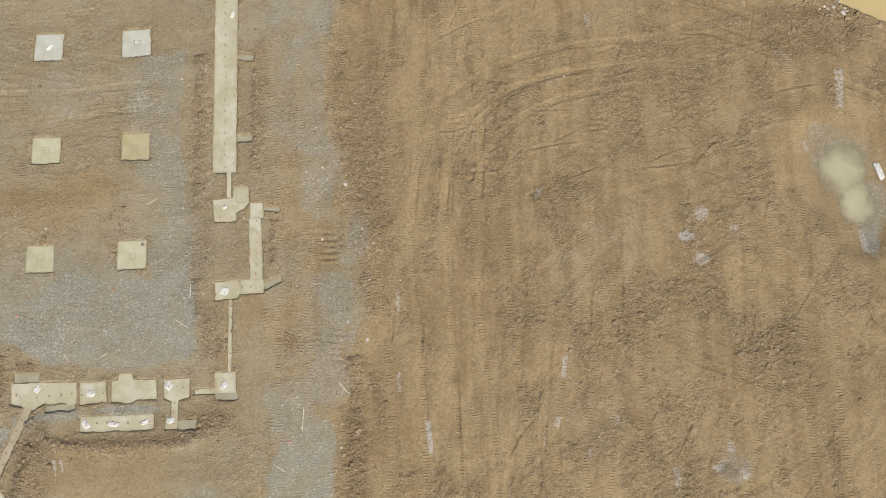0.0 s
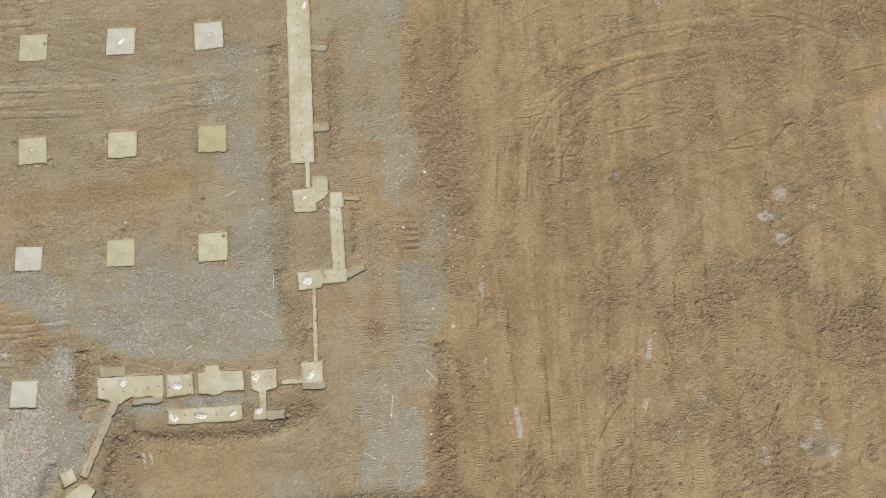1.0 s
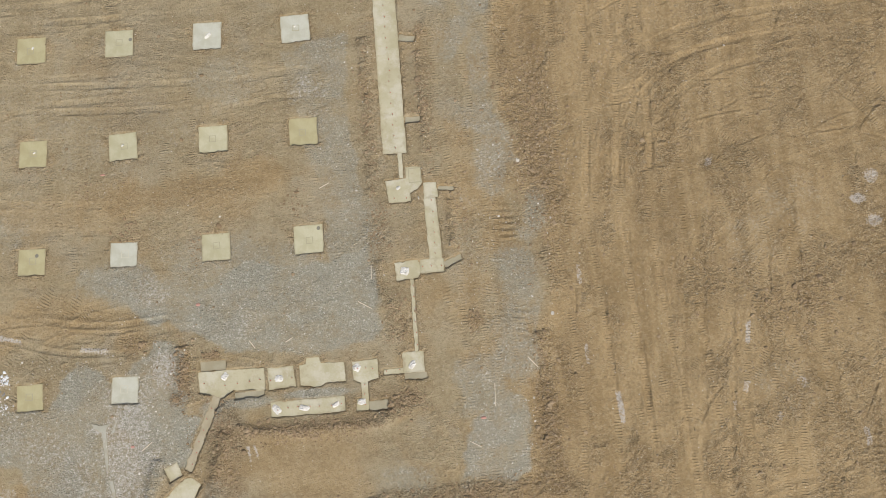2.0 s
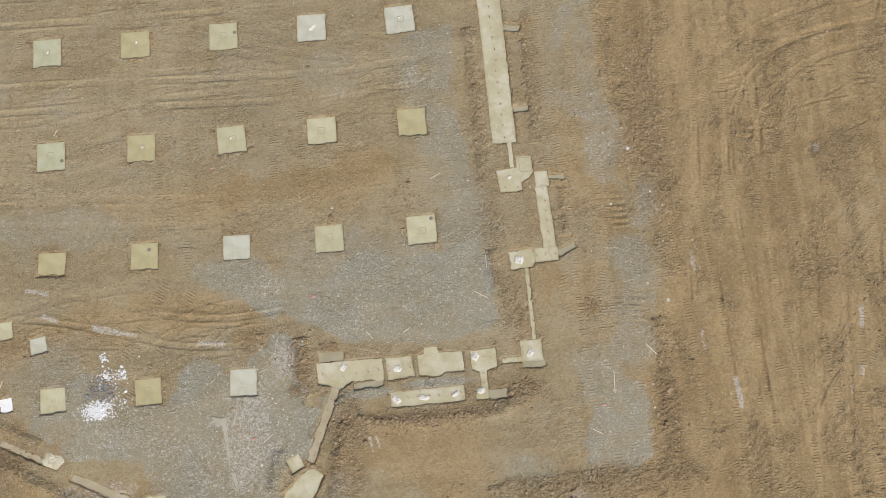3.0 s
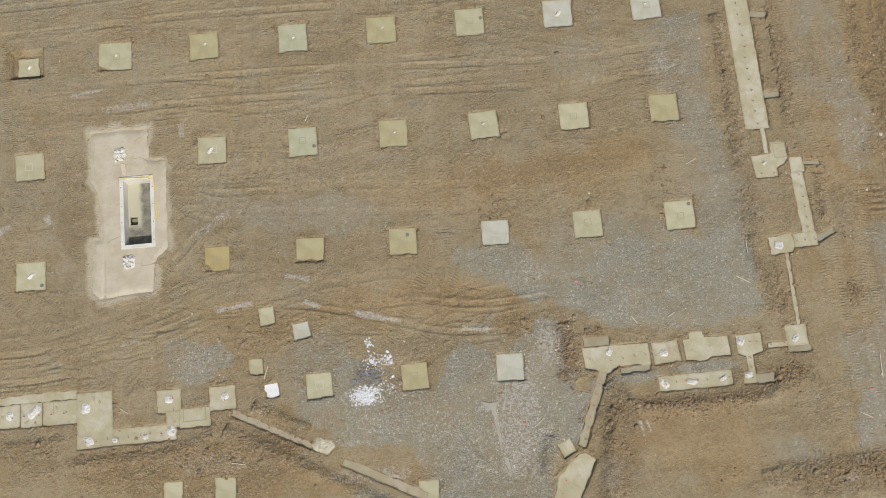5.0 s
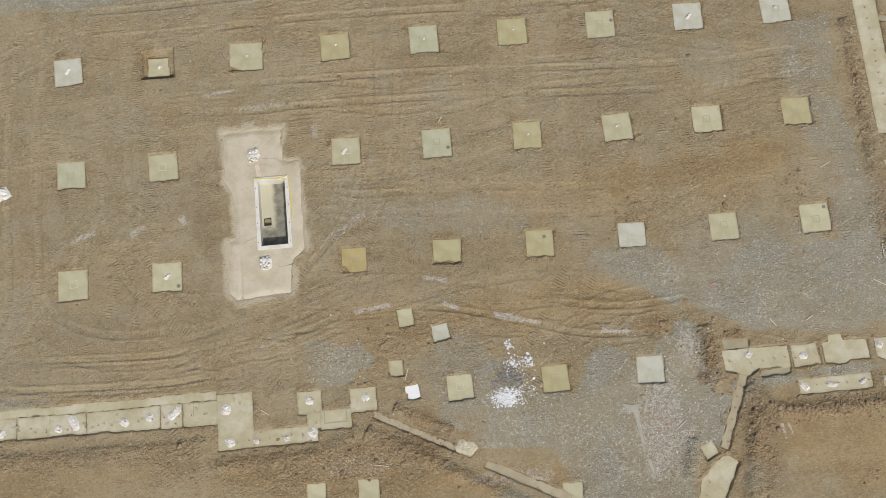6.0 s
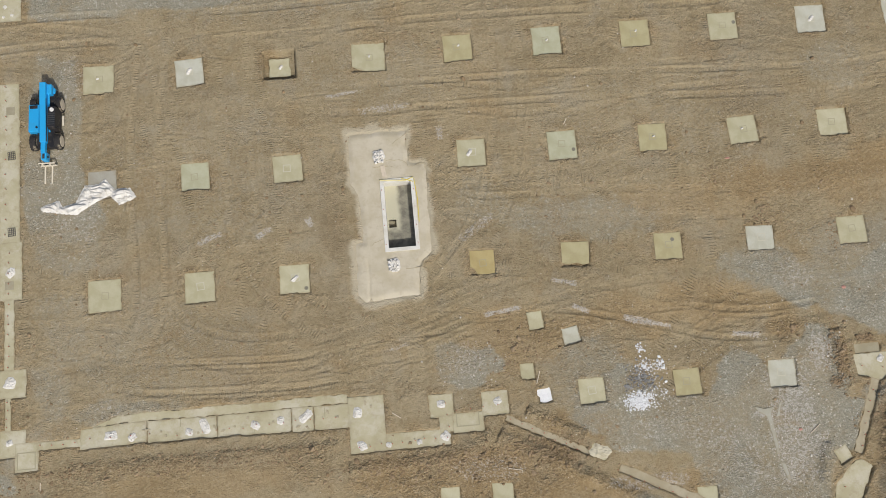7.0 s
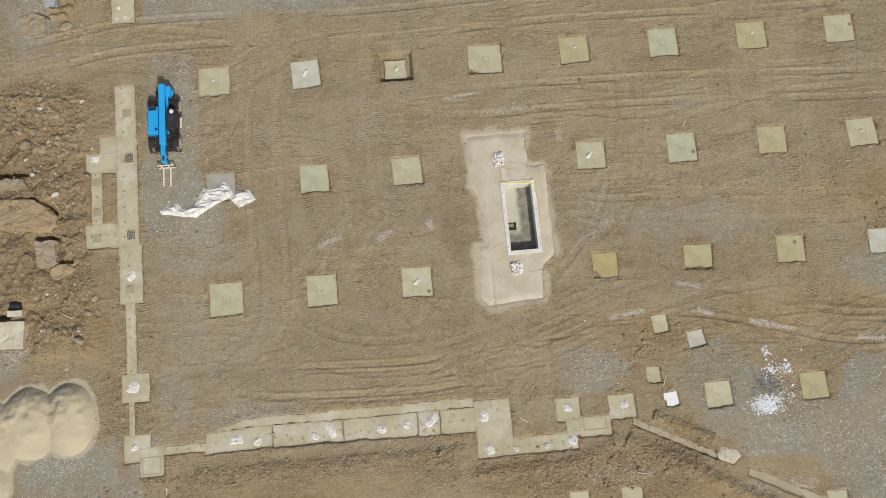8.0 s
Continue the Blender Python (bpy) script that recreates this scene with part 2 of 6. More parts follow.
PLASTER = stony("white_plaster_crumbs", (0.62, 0.63, 0.64), (0.82, 0.83, 0.83))
ASH = stony("grey_ash", (0.16, 0.16, 0.155), (0.30, 0.30, 0.29))
CLODS = stony("soil_clod", (0.225, 0.160, 0.092), (0.36, 0.275, 0.175))
PEBBLES = stony("pale_pebble", (0.42, 0.38, 0.31), (0.68, 0.64, 0.57))
ROCK = stony("brown_rock", (0.290, 0.210, 0.115), (0.385, 0.295, 0.178), 2.0)
GREYROCK = stony("grey_rock", (0.27, 0.222, 0.145), (0.36, 0.30, 0.205), 2.0)
BLUEROCK = stony("blue_grey_rock", (0.27, 0.28, 0.28), (0.36, 0.37, 0.37), 2.0)
RUBBLE = concrete("old_concrete", (0.56, 0.52, 0.40), 0.5)

# ---- helpers ----
rng = np.random.default_rng(7)
TABLES = [np.random.default_rng(90 + k).random((256, 256)).astype(np.float32) for k in range(12)]


def grain(X, Y, size, seed=0):
    """Smooth noise from 0 to 1 with features of that size in metres."""
    u, v = X / size + 17.3 * seed, Y / size + 5.7 * seed
    i, j = np.floor(u).astype(int), np.floor(v).astype(int)
    a, b = u - i, v - j
    a, b = a * a * (3 - 2 * a), b * b * (3 - 2 * b)
    t = TABLES[seed % 12]
    i0, j0, i1, j1 = i & 255, j & 255, (i + 1) & 255, (j + 1) & 255
    return (t[i0, j0] * (1 - a) + t[i1, j0] * a) * (1 - b) + (t[i0, j1] * (1 - a) + t[i1, j1] * a) * b


def layers(X, Y, size, count, seed=0):
    total, amp, whole = 0.0, 1.0, 0.0
    for k in range(count):
        total, whole = total + amp * grain(X, Y, size / 2 ** k, seed + k), whole + amp
        amp *= 0.55
    return total / whole


def smooth(v, lo, hi):
    v = np.clip((v - lo) / (hi - lo), 0, 1)
    return v * v * (3 - 2 * v)


def rect(x0, y0, x1, y1, turn=0.0):
    cx, cy, c, s = (x0 + x1) / 2, (y0 + y1) / 2, math.cos(radians(turn)), math.sin(radians(turn))
    return [(cx + (x - cx) * c - (y - cy) * s, cy + (x - cx) * s + (y - cy) * c) for x, y in ((x0, y0), (x1, y0), (x1, y1), (x0, y1))]


def bar_outline(ax, ay, bx, by, width):
    d = Vector((bx - ax, by - ay)).normalized() * width / 2
    return [(ax + d.y, ay - d.x), (bx + d.y, by - d.x), (bx - d.y, by + d.x), (ax - d.y, ay + d.x)]


def thing(name, label, category, group="", at=(0, 0, 0), turn=0.0, kind=""):
    ob = tagged(new(name), label, category, group, kind)
    ob.empty_display_size = 0.3
    ob.matrix_basis = pose(*at, 0, 0, turn)
    return ob


def mesh_of(bm, material, shade=False):
    me = bpy.data.meshes.new("mesh")
    bmesh.ops.recalc_face_normals(bm, faces=bm.faces)
    bm.to_mesh(me)
    bm.free()
    me.materials.append(material)
    if shade:
        me.polygons.foreach_set("use_smooth", [True] * len(me.polygons))
    return me


def part(name, bm, material, parent=None, label="", shade=False):
    me = bm if isinstance(bm, bpy.types.Mesh) else mesh_of(bm, material, shade)
    ob = new(name, me)
    ob.parent = parent
    return tagged(ob, label)


def box(bm, x0, y0, z0, x1, y1, z1, bevel=0.0, taper=0.0):
    vs = [bm.verts.new((x + (taper if z == z1 else 0) * (1 if x == x0 else -1), y + (taper if z == z1 else 0) * (1 if y == y0 else -1), z))
          for z in (z0, z1) for x, y in ((x0, y0), (x1, y0), (x1, y1), (x0, y1))]
    fs = [bm.faces.new([vs[k] for k in f]) for f in ((3, 2, 1, 0), (4, 5, 6, 7), (0, 1, 5, 4), (1, 2, 6, 5), (2, 3, 7, 6), (3, 0, 4, 7))]
    if bevel:
        edges = list({e for f in fs for e in f.edges})
        bmesh.ops.bevel(bm, geom=edges, offset=bevel, segments=2, affect="EDGES", profile=0.6)
    return bm


def rod(bm, a, b, r, sides=8, r2=None):
    a, b = Vector(a), Vector(b)
    q = (b - a).to_track_quat("Z", "Y")
    rings = [[bm.verts.new(p + q @ Vector((rr * math.cos(k * math.tau / sides), rr * math.sin(k * math.tau / sides), 0))) for k in range(sides)]
             for p, rr in ((a, r), (b, r if r2 is None else r2))]
    for k in range(sides):
        bm.faces.new((rings[0][k], rings[0][(k + 1) % sides], rings[1][(k + 1) % sides], rings[1][k]))
    bm.faces.new(rings[0][::-1])
    bm.faces.new(rings[1])
    return bm


def inset(pts, d):
    """The outline moved inwards by d, corner by corner."""
    out = []
    for a, b, c in zip(pts[-1:] + pts[:-1], pts, pts[1:] + pts[:1]):
        n1, n2 = Vector((-(b - a).y, (b - a).x)).normalized(), Vector((-(c - b).y, (c - b).x)).normalized()
        out.append(b + (n1 + n2) * d / max(0.35, 1 + n1.dot(n2)))
    return out


def slab(outline, top, thick=0.14, rag=0.025, seed=0, round_=0.02, rim=0.2):
    """A poured slab with slightly ragged, rounded edges; its rim is marked for dirt."""
    r = random.Random(seed)
    pts = [Vector(p) for p in outline]
    if sum(a.x * b.y - b.x * a.y for a, b in zip(pts, pts[1:] + pts[:1])) < 0:
        pts.reverse()
    short = min((b - a).length for a, b in zip(pts, pts[1:] + pts[:1]))
    counts = [max(1, round((b - a).length / 0.22)) for a, b in zip(pts, pts[1:] + pts[:1])]
    drift = [0.3 * rag * math.sin(k * 0.9 + r.random() * 2) + rag * (r.random() - 0.5) * 1.4 for k in range(sum(counts))]
    bm = bmesh.new()
    edge = bm.verts.layers.float.new("edge")
    rows = []
    for depth, z, dirt in ((0.0, top - thick, 1.0), (0.0, top - round_, 1.0), (round_, top, 1.0), (min(rim, 0.3 * short), top + 0.001, 0.0)):
        q, row, k = inset(pts, depth), [], 0
        for a, b, n in zip(q, q[1:] + q[:1], counts):
            side = Vector(((b - a).y, -(b - a).x)).normalized()
            for m in range(n):
                p = a.lerp(b, m / n) + side * drift[k] * (1 if dirt else 0)
                v = bm.verts.new((p.x, p.y, z))
                v[edge] = dirt
                row.append(v)
                k += 1
        rows.append(row)
    m = len(rows[0])
    for lo, hi in zip(rows, rows[1:]):
        for k in range(m):
            bm.faces.new((lo[k], lo[(k + 1) % m], hi[(k + 1) % m], hi[k]))
    bm.faces.new(rows[-1])
    bm.faces.new(rows[0][::-1])
    return bm


def lump(r, size, flat=0.7, detail=1, rough=0.25):
    """An uneven stone."""
    bm = bmesh.new()
    bmesh.ops.create_icosphere(bm, subdivisions=detail, radius=0.5)
    ph = [r.uniform(0, 9) for _ in range(3)]
    for v in bm.verts:
        k = 1 + rough * (noise.noise(Vector(v.co) * 3 + Vector(ph)) + 0.5 * noise.noise(Vector(v.co) * 7 + Vector(ph)))
        v.co = Vector((v.co.x * size[0] * k, v.co.y * size[1] * k, v.co.z * size[2] * k))
    return bm


def crumple(width, depth, height, seed, n=12):
    """A crumpled sheet of film, lying in folds."""
    r = random.Random(seed)
    off = Vector((r.uniform(0, 50), r.uniform(0, 50), 0))
    bm = bmesh.new()
    grid = []
    for j in range(n + 1):
        row = []
        for i in range(n + 1):
            u, v = i / n * 2 - 1, j / n * 2 - 1
            wob = 1 + 0.28 * noise.noise(Vector((math.cos(math.atan2(v, u)) * 1.6, math.sin(math.atan2(v, u)) * 1.6, seed * 3.1)))
            q = max(abs(u), abs(v)) / max(1e-6, math.hypot(u, v))
            x, y = u * (0.45 + 0.55 * q) * wob * width / 2, v * (0.45 + 0.55 * q) * wob * depth / 2
            p = Vector((u * 2.2, v * 2.2, 0)) + off
            fold = abs(noise.noise(p)) * 1.3 + 0.9 * abs(noise.noise(p * 2.6)) + 0.3 * noise.noise(p * 6)
            edge = 1 - max(abs(u), abs(v)) ** 3
            row.append(bm.verts.new((x, y, 0.012 + height * (0.25 + fold) * edge)))
        grid.append(row)
    for j in range(n):
        for i in range(n):
            bm.faces.new((grid[j][i], grid[j][i + 1], grid[j + 1][i + 1], grid[j + 1][i]))
    return bm


# ---- plan: columns every 6.62 m, pads on four rows ----
COL = [-80.5 + 6.62 * k for k in range(10)]
ROWS_Y = dict(a=27.08, b=19.08, c=10.98, d=1.36)


def pad_centre(c, row):
    """The northern row stands a little out of line."""
    return (COL[c] - (0.22 if c > 2 else 0.12), 27.22 if c > 3 else 27.05) if row == "a" else (COL[c], ROWS_Y[row])


# column, row, width, depth, turn, kind of concrete, centre mark
PADS_NORTH = [
    (0, "a", 2.25, 2.15, -1, "beige", "rag"),
    (1, "a", 2.05, 2.08, 3, "pale", "film"),
    (3, "a", 2.45, 2.2, -2, "beige", "rag"),
    (4, "a", 2.12, 2.08, 0, "tan", "rag"),
    (5, "a", 2.13, 2.2, 0, "greenish", "rag"),
    (6, "a", 2.18, 2.1, -1, "tan", "rag"),
    (7, "a", 2.12, 2.12, -1, "beige", "square"),
    (8, "a", 2.18, 2.18, -2, "pale", "film"),
    (9, "a", 2.18, 2.2, 2, "pale", "rag"),
]
PADS_MIDDLE = [
    (0, "b", 2.05, 2.0, 0, "dull", ""),
    (1, "b", 2.03, 2.03, 0, "greenish", "square"),
    (2, "b", 2.1, 2.0, 1.8, "beige", "chalk"),
    (4, "b", 2.06, 2.03, -1.6, "beige", "wire"),
    (5, "b", 2.08, 2.15, 0, "greenish", "square"),
    (6, "b", 2.04, 2.04, -2, "tan", "rag"),
    (7, "b", 2.09, 2.05, 2.6, "beige", "rag"),
    (8, "b", 2.13, 2.03, -0.5, "cream", "square"),
    (9, "b", 2.1, 2.1, -1, "tan", "square"),
]
PADS_SOUTH = [
    (0, "c", 2.32, 2.28, 0, "beige", "square"),
    (1, "c", 2.1, 2.19, 0, "beige", "chalk"),
    (2, "c", 2.1, 2.05, -1, "cream", "film"),
    (4, "c", 1.75, 1.75, -2, "orange", "square"),
    (5, "c", 2.0, 1.78, -3, "tan", ""),
    (6, "c", 1.95, 1.92, -2, "tan", "square"),
    (7, "c", 1.96, 1.78, -2, "pale", "chalk"),
    (8, "c", 2.02, 1.97, 0, "beige", "square"),
    (9, "c", 2.11, 2.1, 0.6, "cream", "square"),
    (5, "d", 1.8, 1.76, 0.8, "cream", "chalk"),
    (6, "d", 1.84, 1.83, 1.3, "tan", "square"),
    (7, "d", 1.9, 1.88, -2, "pale", "chalk"),
]
PADS = PADS_NORTH + PADS_MIDDLE + PADS_SOUTH
MORE = [  # x, y, width, depth, turn, kind
    (-50.75, 6.55, 1.06, 1.26, 4, "cream"), (-48.4, 5.29, 1.2, 1.18, 10, "pale"), (-51.7, 3.08, 0.95, 1.1, 0, "beige"),
    (-57.75, -4.95, 1.3, 1.6, -2, "cream"), (-54.2, -5.1, 1.45, 1.8, -2, "beige"), (-40.5, -6.6, 1.35, 1.8, -2, "beige"),
]
PAD_TOP, STRIP_TOP = -0.11, -0.11
EAST = [rect(-15.25, 16.8, -13.5, 40.0), rect(-14.2, 14.9, -13.85, 16.85), [(-15.2, 14.8), (-13.7, 14.9), (-13.7, 15.75), (-12.55, 15.7), (-12.55, 14.5), (-12.9, 14.0), (-13.45, 13.75), (-13.45, 13.1), (-15.05, 13.15)],
        rect(-12.5, 13.3, -11.5, 14.45), [(-12.55, 13.32), (-11.68, 13.32), (-11.52, 8.8), (-12.45, 8.8)], rect(-13.15, 7.82, -11.45, 8.84), rect(-13.95, 2.4, -13.67, 7.5), rect(-14.86, 0.95, -13.35, 2.42), rect(-16.18, 0.96, -14.82, 1.34)]
EAST_BLOT = [(-15.0, 8.75), (-13.3, 8.86), (-13.05, 8.1), (-13.3, 7.55), (-14.9, 7.42)]
EAST_STUBS = [(-13.5, 25.4, -12.3, 25.95, -14), (-13.45, 19.05, -12.35, 19.55, -4), (-11.5, 13.75, -10.3, 14.1, -8), (-11.5, 8.35, -10.1, 8.8, 22), (-14.8, 0.5, -13.2, 0.97, 0)]
SOUTH = [[(-29.09, 2.2), (-28.99, 0.66), (-28.2, 0.52), (-27.75, 0.2), (-27.25, 0.25), (-26.65, 0.74), (-24.4, 0.58), (-24.46, 2.15)], [(-24.25, 2.1), (-22.43, 2.12), (-22.29, 0.66), (-24.18, 0.57)],
         [(-22.03, 2.09), (-21.57, 2.15), (-21.51, 2.6), (-20.57, 2.57), (-20.48, 2.15), (-18.91, 2.09), (-18.83, 0.74), (-20.27, 0.72), (-20.57, 0.48), (-21.03, 0.52), (-21.28, 0.61), (-21.98, 0.71)],
         [(-18.37, 2.02), (-16.58, 2.15), (-16.55, 0.8), (-17.32, 0.6), (-17.35, -1.36), (-18.27, -1.37), (-18.14, -0.5), (-17.8, -0.5), (-17.81, 0.55), (-18.33, 0.8)], [(-24.14, -0.27), (-19.0, -0.24), (-18.94, -1.28), (-20.66, -1.34), (-24.09, -1.3)]]
SOUTH_STUBS = [(-28.9, 2.22, -27.1, 2.9, 0), (-26.55, 0.15, -24.5, 0.62, 3), (-17.35, -1.4, -16.0, -0.72, 3)]
WEST = [(-87.85, 15.3, -86.35, 27.3), (-89.65, 17.05, -88.85, 20.9), (-90.0, 20.8, -87.8, 22.3), (-89.0, 22.2, -87.8, 23.5), (-90.1, 15.35, -87.8, 17.1), (-87.8, 11.25, -86.2, 15.4),
        (-87.45, 6.35, -86.75, 11.3), (-87.85, 4.45, -85.95, 6.4), (-87.4, 2.25, -87.0, 4.5), (-87.8, 0.45, -86.0, 2.3), (-86.75, -0.55, -85.15, 1.4), (-85.2, 0.8, -82.3, 1.35)]
SOUTHWEST = [[(-82.42, 0.58), (-77.9, 0.66), (-77.86, 2.12), (-79.4, 2.1), (-82.3, 1.9)], [(-77.82, 0.62), (-73.13, 0.58), (-73.13, 2.02), (-77.8, 2.12)], [(-73.07, 0.58), (-68.1, 0.46), (-68.05, 2.04), (-73.08, 2.02)], rect(-68.03, 0.42, -66.56, 2.08), rect(-66.5, 0.40, -64.1, 2.02),
             rect(-64.18, -1.38, -61.7, 2.42), rect(-61.75, -1.36, -57.35, -0.26), rect(-58.65, 0.5, -56.98, 2.08), rect(-58.05, -0.5, -57.1, 0.6), rect(-57.15, -0.65, -55.0, 0.68), rect(-55.05, 0.33, -53.2, 1.98)]
OVERSPILL = [(-81.6, 1.95), (-79.4, 2.1), (-73.1, 2.03), (-64.15, 2.06), (-64.15, 2.62), (-65.8, 2.72), (-68.0, 2.7), (-70.4, 2.62), (-72.9, 2.74), (-75.0, 2.62), (-77.8, 2.72), (-80.2, 2.55)]
PIT = (-60.75, 12.28, -58.29, 17.6)
PIT_FLOOR = -0.95
HOLE = (-68.58, 25.95, -66.22, 28.1)


def footprints():
    """All outlines that are sunk into the soil, with the depth of the soil under them."""
    for c, row, w, d, turn, *_ in PADS:
        x, y = pad_centre(c, row)
        yield rect(x - w / 2, y - d / 2, x + w / 2, y + d / 2, turn), PAD_TOP - 0.1
    for x, y, w, d, turn, _ in MORE:
        yield rect(x - w / 2, y - d / 2, x + w / 2, y + d / 2, turn), PAD_TOP - 0.1
    for group in (EAST, SOUTH, SOUTHWEST, [EAST_BLOT, OVERSPILL, SIDE_BAY], [rect(*r) for r in WEST], [rect(-87.9, 32.2, -86.2, 39.0)]):
        for outline in group:
            yield outline, STRIP_TOP - 0.1
    for group in (EAST_STUBS, SOUTH_STUBS):
        for r in group:
            yield rect(*r), STRIP_TOP - 0.16
    for line in (DIAGONALS):
        yield bar_outline(*line), STRIP_TOP - 0.1
    yield CORNER_BAY, STRIP_TOP - 0.1
    yield rect(-51.2, 0.85, -50.25, 1.8, 6), PAD_TOP - 0.1
    yield rect(-47.95, -3.15, -46.95, -2.35, -20), PAD_TOP - 0.1
    yield rect(*PIT), -2.0
    yield APRON_OUTLINE, -0.06
    yield rect(*HOLE), -0.66


DIAGONALS = [(-27.75, 0.45, -29.9, -4.45, 0.62), (-53.5, 0.1, -48.1, -2.72, 0.46), (-46.2, -3.9, -40.6, -6.75, 0.62)]
SIDE_BAY = rect(-31.4, -4.95, -30.4, -3.95, 24)
CORNER_BAY = [(-30.35, -5.05), (-29.75, -4.85), (-29.0, -5.42), (-30.25, -7.7), (-31.0, -9.4), (-33.4, -9.4), (-32.1, -7.5), (-31.7, -6.35)]
APRON_OUTLINE = [(-62.8, 21.25), (-58.55, 21.25), (-58.6, 18.87), (-57.36, 18.62), (-57.42, 12.06), (-58.39, 11.27), (-58.57, 9.01), (-62.39, 8.79), (-62.96, 9.34), (-62.86, 13.16), (-62.33, 13.18), (-62.28, 14.27), (-62.38, 16.62), (-62.94, 17.51)]

# tracks: half distance between the ruts, rut width, depth, line
RUTS_EAST_WEST = [
    (1.0, 0.45, 0.08, [(-64, 23.9), (-48, 23.6), (-34, 22.8), (-24, 22.4)]),
    (1.0, 0.40, 0.08, [(-77.7, 4.9), (-71.5, 4.6), (-66.9, 4.5), (-61.6, 5.2), (-57.4, 6.4), (-54.0, 7.6), (-48, 9.4), (-44, 12.5)]),
    (1.0, 0.40, 0.09, [(-66, 5.4), (-61.4, 6.4), (-57.4, 7.4), (-54.5, 8.3), (-51.7, 8.4), (-47.8, 7.9), (-44.6, 7.1), (-41.5, 6.2), (-38.6, 5.3), (-34.9, 4.9), (-31.0, 5.1)]),
    (1.1, 0.5, 0.08, [(-99, 28.8), (-92, 30.2), (-87, 31), (-80, 31), (-70, 30.5), (-55, 30.8), (-40, 30.4), (-28, 30.2)]),
]
RUTS_BENDS = [
    (1.1, 0.5, 0.05, [(-86, 30.5), (-79, 28.9), (-77.3, 24), (-77.3, 15), (-76.5, 9), (-72, 6.2), (-64, 6.0)]),
    (1.0, 0.45, 0.05, [(-76.5, 30), (-77.5, 20), (-77.2, 13), (-78, 8), (-82, 5)]),
    (1.0, 0.45, 0.05, [(-70.7, 32), (-70.8, 22), (-70, 13), (-66, 8), (-62, 6.7)]),
    (1.0, 0.45, 0.05, [(-85, 7), (-78, 5.0), (-70, 4.2), (-62, 4.6)]),
]
RUTS_CROSSING = [
    (1.0, 0.45, 0.05, [(-57, 32), (-56.8, 24.5), (-56, 16), (-50, 14.6), (-40, 15.2)]),
    (1.0, 0.45, 0.05, [(-50.5, 32), (-51, 22), (-53, 14.5), (-57, 9.5), (-60, 6)]),
    (1.0, 0.45, 0.05, [(-60, 24.5), (-50, 22.7), (-43, 23.6), (-30, 23.8)]),
]
RUTS_FIELD_NORTH = [
    (1.1, 0.5, 0.05, [(-2.2, -10), (-1.6, 0), (-2.2, 10), (-1.2, 20), (-0.9, 34)]),
    (1.1, 0.5, 0.06, [(0.6, -10), (0.6, 2), (0.2, 12), (1.2, 22), (1.6, 34)]),
    (1.1, 0.5, 0.05, [(3.4, -10), (2.6, 4), (2.9, 14), (3.4, 24), (2.6, 34)]),
    (1.1, 0.5, 0.04, [(5.6, -10), (5.3, 0), (4.6, 8), (5.2, 16)]),
]
RUTS_FIELD_ARCS = [
    (1.0, 0.5, 0.05, [(0.4, 14), (1.8, 19.5), (4.2, 22.3), (8.2, 24.2), (14, 25), (22, 25.4)]),
    (1.0, 0.5, 0.05, [(2.2, 10), (3.4, 17), (6, 20.5), (10, 22.6), (17, 23.6)]),
    (1.0, 0.5, 0.04, [(9.6, -10), (9.4, -3), (10.8, 3), (12, 7), (13, 13)]),
    (1.0, 0.5, 0.04, [(12.5, -10), (13.5, 0), (13.2, 8), (10, 15), (4, 18)]),
]
RUTS_FIELD_EAST = [
    (1.1, 0.5, 0.05, [(16, 29.5), (22, 27.6), (29, 24.6), (36, 21)]),
    (1.1, 0.5, 0.05, [(27.6, 30), (28.4, 24), (29, 18), (28, 11), (27, 0), (27, -10)]),
    (1.0, 0.5, 0.04, [(19, -10), (22, -1), (24, 8), (22, 17), (17, 22)]),
]
RUTS_MARGIN = [
    (1.1, 0.55, 0.03, [(-9.8, 34), (-9.9, 22), (-9.2, 12), (-9.3, 2), (-8.8, -10)]),
    (1.1, 0.55, 0.03, [(-7.8, 34), (-7.8, 22), (-6.4, 12), (-7.9, 3), (-8, -10)]),
]
TRACKS = RUTS_EAST_WEST + RUTS_BENDS + RUTS_CROSSING + RUTS_FIELD_NORTH + RUTS_FIELD_ARCS + RUTS_FIELD_EAST + RUTS_MARGIN
# width, height, line of loose spoil
RIDGES_SOUTH = [
    (0.8, 0.13, [(-27.6, -0.4), (-26, -2.0), (-23, -2.4), (-18.5, -2.4), (-16, -2.0), (-14, -0.9)]),
    (0.7, 0.06, [(-83, -0.6), (-77, -0.7), (-70, -0.75), (-65, -0.6)]),
    (0.7, 0.10, [(-64.3, -2.4), (-60, -2.3), (-56.5, -1.9), (-54.6, -0.8)]),
    (0.9, 0.25, [(-54, -1.0), (-48.8, -4.0), (-43, -7.3)]),
    (0.7, 0.15, [(-52, 0.4), (-48.2, -1.6)]),
    (1.0, 0.25, [(-27.2, -2.2), (-28.0, -5.0), (-28.6, -9.0)]),
    (0.8, 0.15, [(-31.9, -3.6), (-32.6, -6.2)]),
    (1.3, 0.10, [(-18, -7.6), (-12, -7.4), (-6, -7.4), (-3, -8)]),
]
